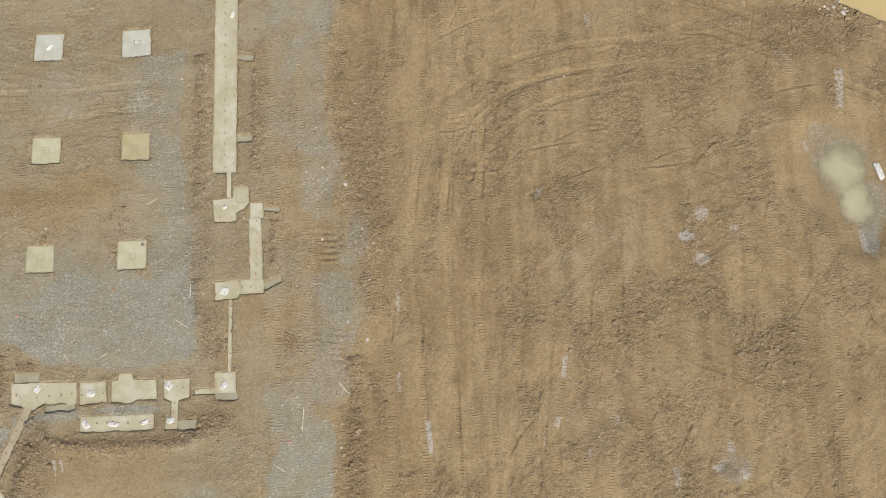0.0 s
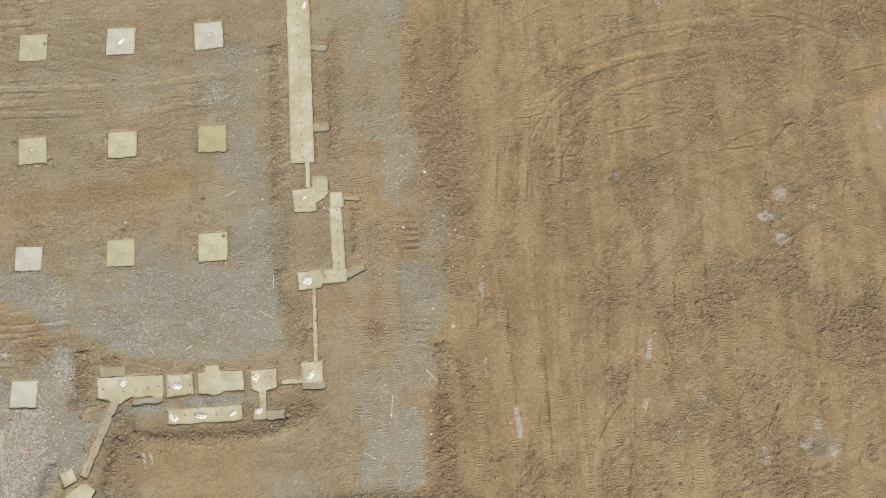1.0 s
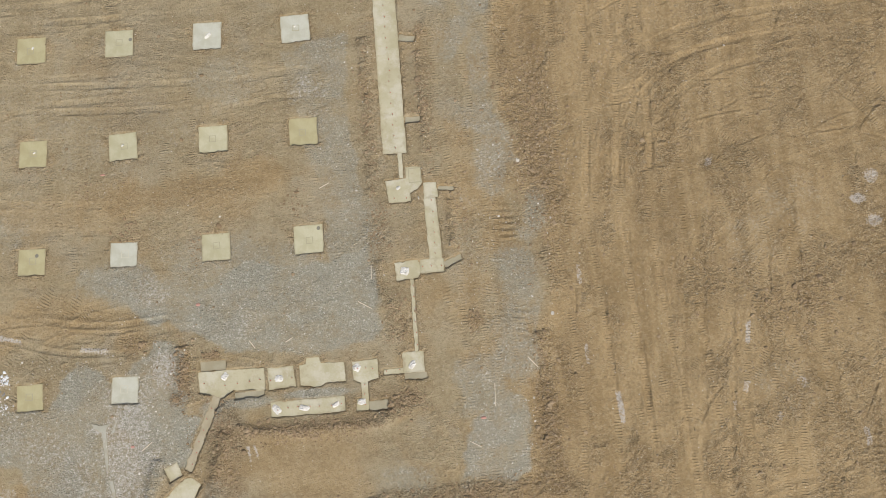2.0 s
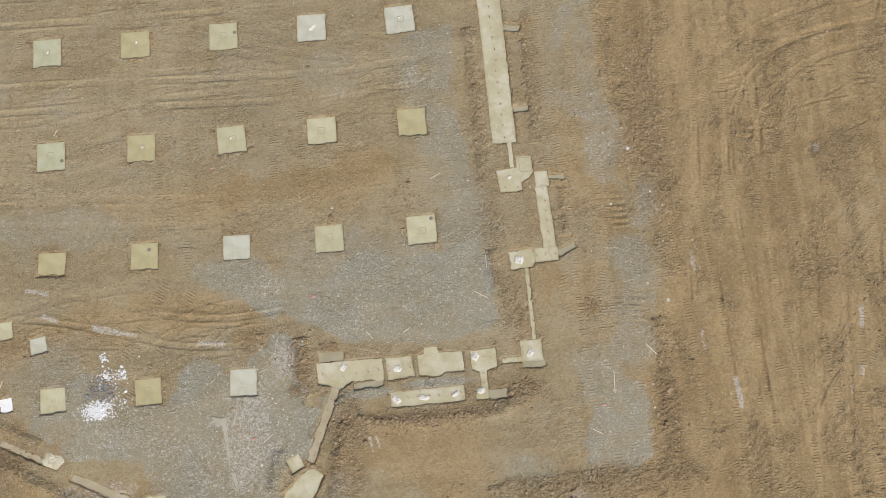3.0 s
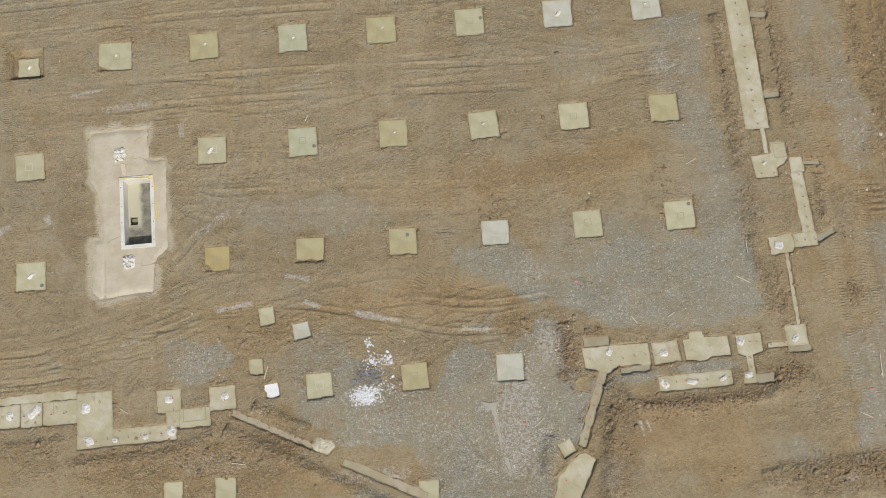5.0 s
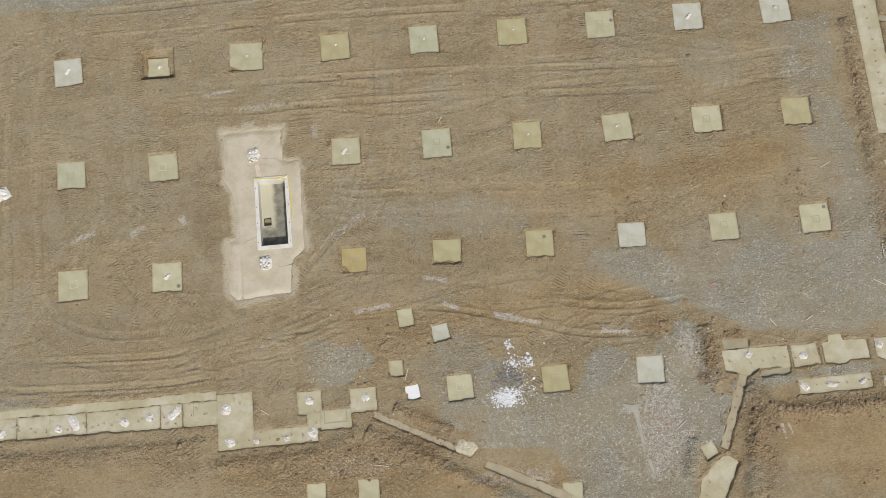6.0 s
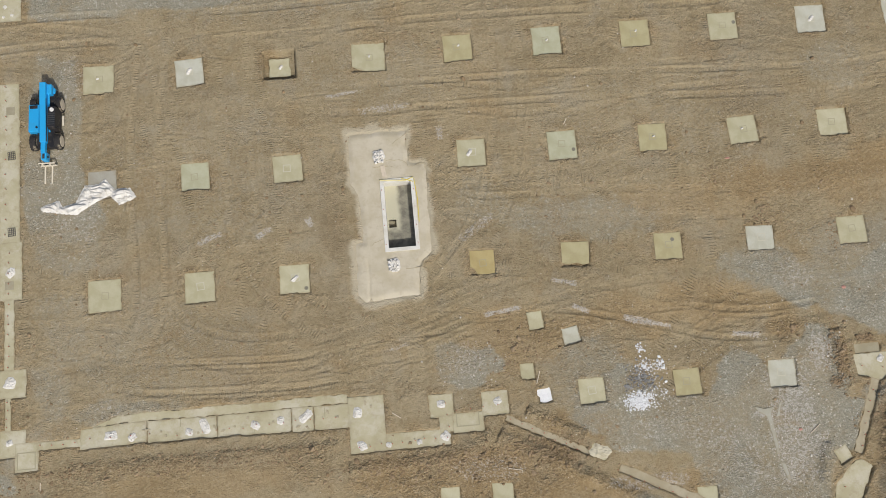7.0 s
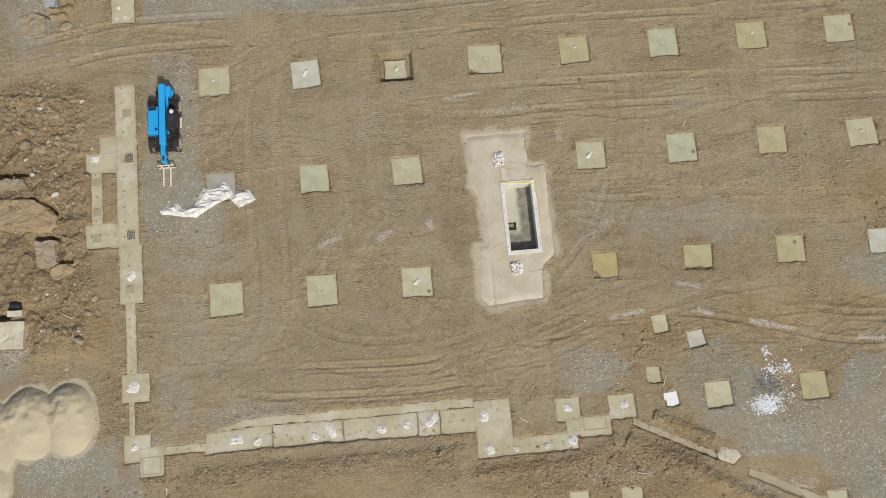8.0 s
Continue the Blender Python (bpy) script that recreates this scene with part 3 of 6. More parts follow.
RIDGES_EAST = [
    (1.0, 0.18, [(-30.0, 4.0), (-29.9, 1.6), (-29.6, 0.0)]),
    (0.8, 0.12, [(-16.2, 26), (-16.1, 17), (-16.3, 14)]),
    (0.6, 0.10, [(-12.2, 24.5), (-12.0, 20.5), (-12.2, 16.6)]),
    (0.7, 0.12, [(-10.6, 13), (-10.8, 9.6)]),
    (0.8, 0.12, [(-16.2, 9), (-16.0, 7), (-15.0, 5)]),
    (1.2, 0.10, [(-7.0, 33), (-6.0, 24), (-5.4, 19.5), (-3.8, 16), (-3.1, 12)]),
    (1.2, 0.10, [(-5.2, 3), (-5.0, -2), (-5.4, -8)]),
]
RIDGES = RIDGES_SOUTH + RIDGES_EAST
# broken soil
LOOSE = [(-56, -3, 8, 2.5, 0.7), (-75, -1.2, 10, 0.9, 0.6), (-27.3, -3.5, 1.3, 3.5, 0.8), (-30, 2, 0.9, 2.5, 0.8), (-33, 4.2, 2, 0.9, 0.7), (-15, -1, 2, 1, 0.9), (-12, -8, 8, 1.2, 0.8), (-5, -2, 1, 6, 0.8), (-4.2, 18, 2.2, 8, 0.8), (-3.2, 11, 1, 3, 0.7), (-11.5, 22, 0.8, 6, 0.7), (-16, 20, 0.8, 7, 0.8), (-16, 11, 1, 2.5, 0.8), (-15, 5, 1, 2, 0.8), (13, 5, 5, 2.5, 0.6), (24, 3, 3, 3, 0.6), (30, 26, 6, 2, 0.6), (18, 22, 6, 3, 0.5)]
# gaps beside rocks: from, to, half width, depth
DIGS = [(-96.6, 21.35, -93.8, 21.2, 0.3, 0.8), (-93.7, 19.4, -92.4, 18.6, 0.16, 0.6), (-92.4, 18.6, -91.75, 17.7, 0.14, 0.6), (-93.4, 16.5, -91.9, 16.35, 0.2, 0.7), (-91.8, 16.3, -91.75, 14.4, 0.12, 0.5), (-91.7, 14.6, -90.9, 14.6, 0.2, 0.5), (-96.2, 11.1, -95.1, 11.1, 0.3, 0.9), (-95.2, 11.6, -94.4, 11.6, 0.2, 0.6), (-93.5, 33.6, -92.5, 33.2, 0.12, 0.4), (-92.5, 33.1, -91.2, 33.3, 0.1, 0.4)]
# soft patches: x, y, half width, half depth, strength
GRAVEL_HALL = [(-16.8, 10.5, 1.2, 3.0, 0.4), (-26, 9.0, 9.0, 2.8, 0.5), (-26.6, 23.6, 3, 2, 0.4), (-41, 20.5, 12, 6, 0.20), (-47, 13.5, 5.5, 1.8, 0.5), (-53.5, 15.2, 2.0, 2.6, 0.4), (-77, 6.5, 8.0, 4.0, 0.30), (-72, 19.5, 9, 6, 0.24), (-80, 2.8, 5.0, 1.0, 0.6), (-84, 4.0, 2.0, 3.0, 0.5), (-83.4, 9, 2.0, 4.0, 0.4), (-66, 32.5, 16, 2.0, 0.35), (-34, 8.8, 3.4, 1.6, 0.7), (-60, 25.5, 9, 2.5, 0.25)]
GRAVEL_SOUTH = [(-21.5, 0.1, 3.4, 0.4, 0.9), (-25.5, -0.1, 2.4, 0.5, 0.8), (-47.5, 2.4, 3.0, 3.0, 0.45), (-28.2, -0.4, 0.8, 0.7, 0.8), (-15.0, -6.0, 2.2, 1.2, 0.5), (-28.0, -6.8, 1.2, 1.5, 0.4), (-44.5, -6.6, 1.8, 1.0, 0.6)]
GRAVEL_MARGIN = [(-9.4, -0.4, 2.0, 2.6, 0.62), (-6.9, 2.6, 1.4, 3.4, 0.6), (-6.2, 7.6, 1.6, 3.0, 0.62), (-5.0, 11.2, 1.0, 2.2, 0.6), (-7.4, 15.4, 1.4, 2.4, 0.62), (-7.8, 23.0, 0.8, 3.2, 0.48), (-8.2, 28.6, 1.0, 2.2, 0.5), (-10.4, 29.0, 1.6, 1.6, 0.5), (-9.6, 9.0, 2.2, 4.0, 0.25)]
GRAVEL_FIELD = [(29.6, 18.4, 1.9, 1.4, 0.5), (30.8, 16.6, 2.4, 2.5, 0.62), (32.2, 13.0, 1.5, 2.6, 0.65), (32.0, 10.4, 0.55, 1.4, 0.9), (20.2, -5.4, 1.5, 1.3, 0.6), (10.5, 8.6, 2.0, 1.6, 0.22), (13.5, 11.0, 3.4, 2.2, 0.22), (11.0, -2.0, 2.5, 2.0, 0.22)]
GRAVEL_WEST = [(-91, 29.6, 7, 1.4, 0.25), (-77, 33.6, 8.0, 1.6, 0.6), (-95.6, 8.0, 1.6, 1.4, 0.7), (-93.8, 33, 2.4, 2.4, 0.75), (-92, 0.2, 4.2, 1.8, 0.6)]
# gravel spread to a clear outline: strength, corners
BEDS_HALL = [
    (0.95, [(-35.4, 9.5), (-32.9, 10.4), (-29.9, 7.7), (-27.4, 8.7), (-24.9, 9.7), (-19.3, 9.1), (-16.7, 10.5), (-16.1, 7.6), (-16.3, 4.0), (-18.4, 2.6), (-27.0, 3.4), (-28.5, 4.7), (-31.6, 5.5), (-34.7, 7.4)]),
    (0.62, [(-22.6, 25.6), (-17.5, 26.4), (-17.4, 19.1), (-16.8, 13.5), (-16.2, 8.8), (-19.6, 9.1), (-20.2, 15.1), (-21.4, 20.5)]),
    (1.0, [(-6.6, -4.0), (-6.8, -6.1), (-7.9, -7.0), (-11.4, -6.5), (-11.2, -5.0), (-10.4, -2.6), (-8.3, -0.6), (-6.8, -0.9), (-6.4, -3.1)]),
]
BEDS_SOUTH = [
    (0.95, [(-49.0, 1.4), (-45.0, 3.0), (-42.0, 0.4), (-39.7, 0.5), (-37.5, 3.4), (-34.9, 2.0), (-31.9, 4.5), (-29.5, 3.8), (-30.2, 1.5), (-29.6, -0.5), (-28.3, -0.6), (-30.0, -3.9), (-31.2, -4.5), (-33.0, -9.4), (-40.2, -7.6), (-41.5, -3.6), (-46.1, -2.7), (-49.1, -0.5)]),
    (0.85, [(-58.1, 5.8), (-54.0, 5.0), (-53.2, 3.4), (-55.2, 2.4), (-56.8, 2.1), (-58.2, 3.4)]),
]
BEDS_WEST = [
    (0.72, [(-85.0, 29.3), (-82.1, 28.7), (-81.8, 25.6), (-82.4, 20.9), (-80.3, 16.2), (-80.8, 13.0), (-83.2, 12.4), (-85.5, 13.8), (-86.1, 17.5), (-85.8, 23.8)]),
    (0.9, [(-86.0, 36.0), (-69.0, 34.5), (-69.0, 32.4), (-71.2, 32.1), (-78.3, 32.1), (-82.4, 31.8), (-85.9, 31.9)]),
    (0.9, [(-94.9, 0.8), (-93.0, 1.6), (-89.2, 1.8), (-87.9, 2.7), (-88.2, -0.4), (-86.3, -1.9), (-94.5, -1.1)]),
]
GRAVEL_BEDS = BEDS_HALL + BEDS_SOUTH + BEDS_WEST
OCHRE = [(-29, 15.2, 8.0, 2.0, 0.9), (-40, 14.4, 6.0, 1.8, 0.5), (-22, -4.6, 5.8, 3.2, 0.75), (-55, -3.8, 9.0, 2.6, 0.8), (-52.5, 5.5, 4.0, 2.2, 0.6), (-41, 6.4, 9.0, 1.7, 0.7), (-92.5, 12, 4.2, 6.0, 0.9), (-75, -2.4, 9, 1.4, 0.6), (-10.4, 5.4, 2.2, 4.0, 0.3), (-93.2, 19, 5.0, 8.5, 0.8), (-71, 5.2, 4, 2, 0.3), (13, 8, 24, 30, 0.9), (-93, 26, 5, 1.8, 0.4), (-30.0, 2.6, 0.5, 1.6, 0.9), (-33.6, 4.6, 1.6, 0.8, 0.8), (-47.6, -1.0, 1.4, 1.0, 0.8), (-50.2, -0.6, 1.4, 1.0, 0.8), (-39.6, -5.2, 2.2, 1.2, 0.8), (-9.6, 4.2, 0.7, 1.0, 0.7)]
PALE_FIELD = [(29.2, 16.4, 0.2, 0.9, 0.7), (30.2, 14.2, 0.2, 0.6, 0.6), (18.5, 10.95, 0.55, 0.39, 1.0), (19.57, 9.26, 0.7, 0.47, 0.9), (19.68, 12.51, 0.55, 0.55, 0.8), (20.3, -3.92, 0.39, 0.55, 0.8), (19.3, -5.23, 0.55, 0.35, 0.9), (21.03, -5.66, 0.55, 0.55, 0.9), (22.0, 11.4, 0.27, 0.31, 0.6), (12.5, -1.75, 0.31, 0.31, 0.5)]
PALE_SITE = [(-36.0, -1.2, 0.5, 0.25, 0.8), (-34.5, 0.8, 2.2, 1.2, 0.50), (-33.6, -2.8, 2.0, 3.0, 0.65), (-31.2, 2.8, 0.9, 1.5, 0.75), (-39.0, -2.2, 2.0, 1.4, 0.45), (-43.6, -1.6, 2.4, 1.0, 0.42), (-37.4, -5.2, 1.6, 1.6, 0.45), (-55, -3.0, 2.2, 0.9, 0.45), (-44.4, -5, 2.4, 0.5, 0.6), (-20.6, 22.6, 1.6, 1.5, 0.55), (-32.6, 8.2, 1.8, 1.2, 0.5), (-26.6, 5.0, 1.2, 1.0, 0.4), (-12.5, -8.2, 0.8, 0.3, 0.8), (-7.6, 15.4, 0.9, 1.6, 0.35)]
PALE_WEST = [(-95.4, 8.2, 1.2, 1.0, 0.6), (-92, 1.0, 2.0, 0.8, 0.55), (-82.0, 16.4, 1.6, 2.4, 0.42), (-82.8, 27.4, 1.2, 1.6, 0.42), (-83.4, 21.4, 0.8, 1.4, 0.4), (-55.8, 4.2, 1.6, 1.2, 0.45), (-91.0, 34.2, 2.0, 0.6, 0.4), (-80.5, 3.0, 1.2, 0.8, 0.35)]
# pale dried smears: from, to, width, strength
STREAKS_FIELD = [(9.39, 2.69, 9.18, 1.22, 0.31, 1), (-0.23, -1.39, -0.11, -3.56, 0.35, 1), (-2.06, 7.54, -2.05, 6.25, 0.35, 0.8), (8.28, 14.79, 8.08, 14.13, 0.39, 0.8), (12.53, 28.35, 12.71, 27.24, 0.39, 0.7), (26.76, 25.19, 27.35, 24.17, 0.31, 0.7), (26.44, 24.89, 26.86, 24.15, 0.2, 0.6), (31.08, 23.31, 30.89, 20.24, 0.7, 0.8), (31.33, 11.2, 31.4, 9.27, 0.47, 0.8), (16.43, -5.2, 16.55, -6.39, 0.55, 0.8), (8.74, -1.46, 8.5, -2.13, 0.47, 0.8), (-2.13, 1.97, -2.08, 0.61, 0.31, 0.8), (7.74, -2.64, 7.55, -3.38, 0.27, 0.6), (10.81, -3.8, 10.48, -4.17, 0.39, 0.7), (27.93, 17.88, 28.18, 17.22, 0.47, 0.7)]
STREAKS_HALL = [(-54.23, 7.23, -51.73, 7.52, 0.35, 1), (-48.11, 7.34, -46.99, 6.81, 0.35, 1), (-44.59, 6.19, -41.44, 5.27, 0.43, 1), (-37.21, 4.4, -35.27, 4.11, 0.31, 0.9), (-49.29, 9.29, -47.57, 8.82, 0.35, 0.8), (-73.93, 14.09, -72.18, 14.7, 0.47, 0.8), (-69.76, 14.15, -68.75, 14.72, 0.39, 0.8), (-66.11, 15.26, -65.81, 14.66, 0.47, 0.9), (-64.15, 24.19, -61.77, 24.5, 0.31, 0.8), (-61.81, 22.85, -58.08, 23.08, 0.47, 0.6), (-56.2, 21.23, -56.15, 20.28, 0.47, 0.8), (-55.45, 12.69, -53.02, 14.32, 0.55, 0.6), (-61.29, 5.33, -59.65, 5.69, 0.35, 0.5)]
STREAKS_SOUTH = [(-25.75, -3.13, -25.58, -4.14, 0.23, 0.9), (-25.33, -3.03, -25.05, -3.94, 0.23, 0.9), (-37.54, -1.83, -39.99, -3.31, 0.16, 0.6), (-35.45, -1.2, -35.3, -4.0, 0.3, 0.7), (-94.36, 30.09, -88.65, 29.94, 0.55, 0.4)]
MOIST_SITE = [(-22, -2.0, 5.5, 0.5, 0.6), (-27.2, -3.5, 1.2, 3.5, 0.5), (-75, -0.9, 9, 0.25, 0.35), (-58, -2.2, 6, 0.35, 0.4), (-50.6, -2.2, 3.0, 1.0, 0.6), (-15.3, -0.6, 1.6, 0.8, 0.6), (-43.9, 2.0, 1.0, 0.9, 0.8), (-64.3, 15, 1.2, 3.0, 0.45), (-57.2, 20.4, 1.0, 1.4, 0.3), (-36, 25.4, 2.5, 1.0, 0.25), (-33, 22, 3.0, 1.6, 0.25), (-33.7, 3.7, 0.5, 0.7, 0.6), (-30.0, 2.4, 0.4, 1.1, 0.8), (-30.6, 0.4, 0.4, 0.4, 0.8), (-9.6, 4.2, 0.6, 0.9, 0.4), (-61, 7.0, 4, 1.2, 0.2), (-70, 8, 9, 3, 0.15), (-28.0, 3.2, 0.6, 0.4, 0.6)]
# Darker brown soil; the strip at (31, 27.8) also colours in the bank's shadow.
MOIST_SHADE_FIELD = [(6.85, 6.36, 4.68, 2.34, 0.35), (5.07, 10.51, 2.34, 3.51, 0.3), (13.39, 4.1, 3.51, 2.73, 0.35), (18.23, 24.06, 6.24, 2.34, 0.25), (25.69, 2.82, 2.34, 1.56, 0.5), (15.68, 18.03, 2.34, 2.34, 0.25), (20.21, -5.52, 0.86, 0.55, 0.6), (29.19, 25.74, 5.07, 1.75, 0.6), (31, 27.8, 5.0, 0.8, 0.9), (-2.83, 0.44, 1.17, 7.02, 0.4), (-4.39, 23.42, 1.95, 6.24, 0.35), (-3.7, 15.52, 1.17, 4.29, 0.4), (-10.5, -8.2, 7.0, 1.4, 0.6), (-5.2, -5.0, 1.2, 4.5, 0.6)]
MOIST_WEST = [(-94, 27.4, 2.6, 1.2, 0.6), (-94.8, 22, 2.6, 3.0, 0.4), (-93.5, 14.6, 1.5, 1.2, 0.4), (-93.0, 25.6, 2.4, 1.4, 0.4)]
# smooth pressed soil
BALD = [(13.48, 10.55, 3.51, 2.34, 1), (4.84, -2.15, 1.56, 4.68, 0.8), (-0.54, 25.47, 1.17, 3.51, 0.7), (1.67, 5.77, 1.56, 3.12, 0.6), (10.75, 17.84, 3.12, 2.73, 0.6), (24.34, 8.04, 2.73, 2.34, 0.5), (25.2, -1.4, 3.12, 2.34, 0.5), (11.09, -0.86, 2.34, 2.34, 0.4), (-22, -5.4, 5.0, 2.2, 0.8), (-12, 4.0, 1.6, 3.0, 0.6), (-75, 8.0, 8.0, 3.0, 0.5), (-60, 25.6, 8.0, 1.8, 0.5)]
# tipped loads of sand: x, y, half width, half depth, height
LOBES = [(-91.4, 3.75, 1.85, 2.4, 1.05), (-94.0, 3.7, 2.1, 2.4, 1.1), (-97.2, 2.6, 2.4, 3.2, 1.3), (-97.6, 0.0, 2.3, 2.4, 1.0)]
PONDS = [(30.6, 15.6, 2.3, 2.5, -2.45), (31.4, 13.2, 1.6, 2.3, -2.45)]


def edge_of_fill(Y):
    """Where the levelled fill ends, as x for each y."""
    return np.interp(Y, (-10, -7, -6, -3, 0, 2.6, 5.4, 8.5, 12.5, 15.5, 19.4, 25.6, 30, 40), (-8.2, -7.8, -6.8, -6.5, -6.2, -5.6, -4.8, -4.2, -4.0, -4.8, -6.5, -6.5, -6.3, -7))


def spread(X, Y, spots, seed, wobble=0.5):
    """Soft-edged patches with uneven outlines."""
    total = np.zeros_like(X)
    warp = (layers(X, Y, 2.2, 4, seed) - 0.5) * 2 * wobble
    for x, y, a, b, strength in spots:
        jx = (np.abs(X[0] - x) < a * 2.2 + 0.8).nonzero()[0]
        jy = (np.abs(Y[:, 0] - y) < b * 2.2 + 0.8).nonzero()[0]
        if len(jx) and len(jy):
            s = np.s_[jy[0]:jy[-1] + 1, jx[0]:jx[-1] + 1]
            q = np.sqrt(((X[s] - x) / a) ** 2 + ((Y[s] - y) / b) ** 2) + warp[s] * 1.3
            total[s] = np.maximum(total[s], strength * smooth(q, 1.25, 0.55))
    return total


def curve(points, step=0.8):
    """A smooth line through the points."""
    p = [Vector(q) for q in (points[0], *points, points[-1])]
    out = []
    for a, b, c, d in zip(p, p[1:], p[2:], p[3:]):
        for k in range(max(2, int((c - b).length / step))):
            t = k / max(2, int((c - b).length / step))
            out.append(0.5 * (2 * b + (c - a) * t + (2 * a - 5 * b + 4 * c - d) * t * t + (3 * b - a - 3 * c + d) * t ** 3))
    return out + [p[-1]]


def along(X, Y, line, reach):
    """For each stretch of a line: the slice of the sheet near it, the distance across and along."""
    run = 0.0
    for a, b in zip(line, line[1:]):
        d = b - a
        n = d.length
        if n < 1e-6:
            continue
        d /= n
        jx = ((X[0] > min(a.x, b.x) - reach) & (X[0] < max(a.x, b.x) + reach)).nonzero()[0]
        jy = ((Y[:, 0] > min(a.y, b.y) - reach) & (Y[:, 0] < max(a.y, b.y) + reach)).nonzero()[0]
        if len(jx) and len(jy):
            s = np.s_[jy[0]:jy[-1] + 1, jx[0]:jx[-1] + 1]
            px, py = X[s] - a.x, Y[s] - a.y
            t = px * d.x + py * d.y
            across = px * d.y - py * d.x
            yield s, across, t + run, (t >= -0.03) & (t < n + 0.03), d
        run += n


def inside(X, Y, outline):
    """Signed distance to an outline, negative within."""
    best, odd = np.full(X.shape, 1e9), np.zeros(X.shape, bool)
    for (ax, ay), (bx, by) in zip(outline, outline[1:] + outline[:1]):
        dx, dy = bx - ax, by - ay
        t = np.clip(((X - ax) * dx + (Y - ay) * dy) / (dx * dx + dy * dy), 0, 1)
        best = np.minimum(best, np.hypot(X - ax - t * dx, Y - ay - t * dy))
        cross = ((ay > Y) != (by > Y)) & (X < (bx - ax) * (Y - ay) / ((by - ay) or 1e-9) + ax)
        odd ^= cross
    return np.where(odd, -best, best)


def passes(X, Y, Z):
    """Crawler passes over the soil: the heading and depth of the cleat marks, and how light the pressed soil is."""
    r = random.Random(21)
    lay = np.zeros((*X.shape, 3))
    right = smooth(X - edge_of_fill(Y), 0, 3)
    long_x, long_y = layers(X * 0.25, Y * 1.6, 1.6, 4, 5), layers(X * 2.6, Y * 0.25, 1.6, 4, 9)
    streak = np.where(right > 0.5, long_y, long_x)
    tone = 0.5 + 0.9 * (layers(X, Y, 3.2, 4, 4) - 0.5) * 0.6 + (0.6 + 0.35 * right) * (streak - 0.5)
    lay[..., 0], lay[..., 1], lay[..., 2] = 0.25, 0.97, 0.0
    regions = [(120, -4, 12, -11, 34, 90, 7), (60, 10, 35, -11, 34, 90, 60), (40, 0, 33, -11, 34, 20, 40), (95, -92, -18, 2, 33, 0, 9), (60, -92, -18, 4, 33, 90, 8), (30, -85, -30, 3, 31, 0, 90), (46, -11, -5, -10, 34, 90, 4)]
    for count, x0, x1, y0, y1, heading, swing in regions:
        for _ in range(count):
            a = radians(heading + r.gauss(0, swing))
            c, n = Vector((r.uniform(x0, x1), r.uniform(y0, y1))), r.uniform(3, 11)
            d = Vector((math.cos(a), math.sin(a)))
            bend = r.uniform(-0.02, 0.02)
            amp, lift, depth, pitch = r.uniform(0.0, 1.0) ** 1.5, r.uniform(-0.10, 0.14), r.uniform(0.0, 1.0) ** 2 * 0.026, r.uniform(0.8, 1.3)
            reach_x, reach_y = abs(d.x) * n + abs(d.y) * 2.6 + 0.4, abs(d.y) * n + abs(d.x) * 2.6 + 0.4
            jx = (np.abs(X[0] - c.x) < reach_x).nonzero()[0]
            jy = (np.abs(Y[:, 0] - c.y) < reach_y).nonzero()[0]
            if not len(jx) or not len(jy):
                continue
            s = np.s_[jy[0]:jy[-1] + 1, jx[0]:jx[-1] + 1]
            px, py = X[s] - c.x, Y[s] - c.y
            t = px * d.x + py * d.y
            w = np.abs(np.abs(px * d.y - py * d.x + bend * t * t) - 1.0)
            ends = smooth(np.abs(t) + 2.0 * (grain(X[s], Y[s], 0.8, 3) - 0.5), n, n * 0.75)
            bed = smooth(w + 0.5 * (grain(X[s], Y[s], 0.5, 6) - 0.5), 0.42, 0.22) * ends
            hit = bed > 0.4
            lay[s][hit] = (d.x * pitch, d.y * pitch, amp)
            tone[s] += lift * bed
            Z[s] += (1.2 * depth * np.exp(-((w - 0.33) / 0.07) ** 2) * ends - depth * bed)
    lay[..., 2] *= 0.35 + 0.65 * smooth(layers(X, Y, 1.7, 3, 1), 0.36, 0.58)
    return lay, np.clip(tone, 0, 1)


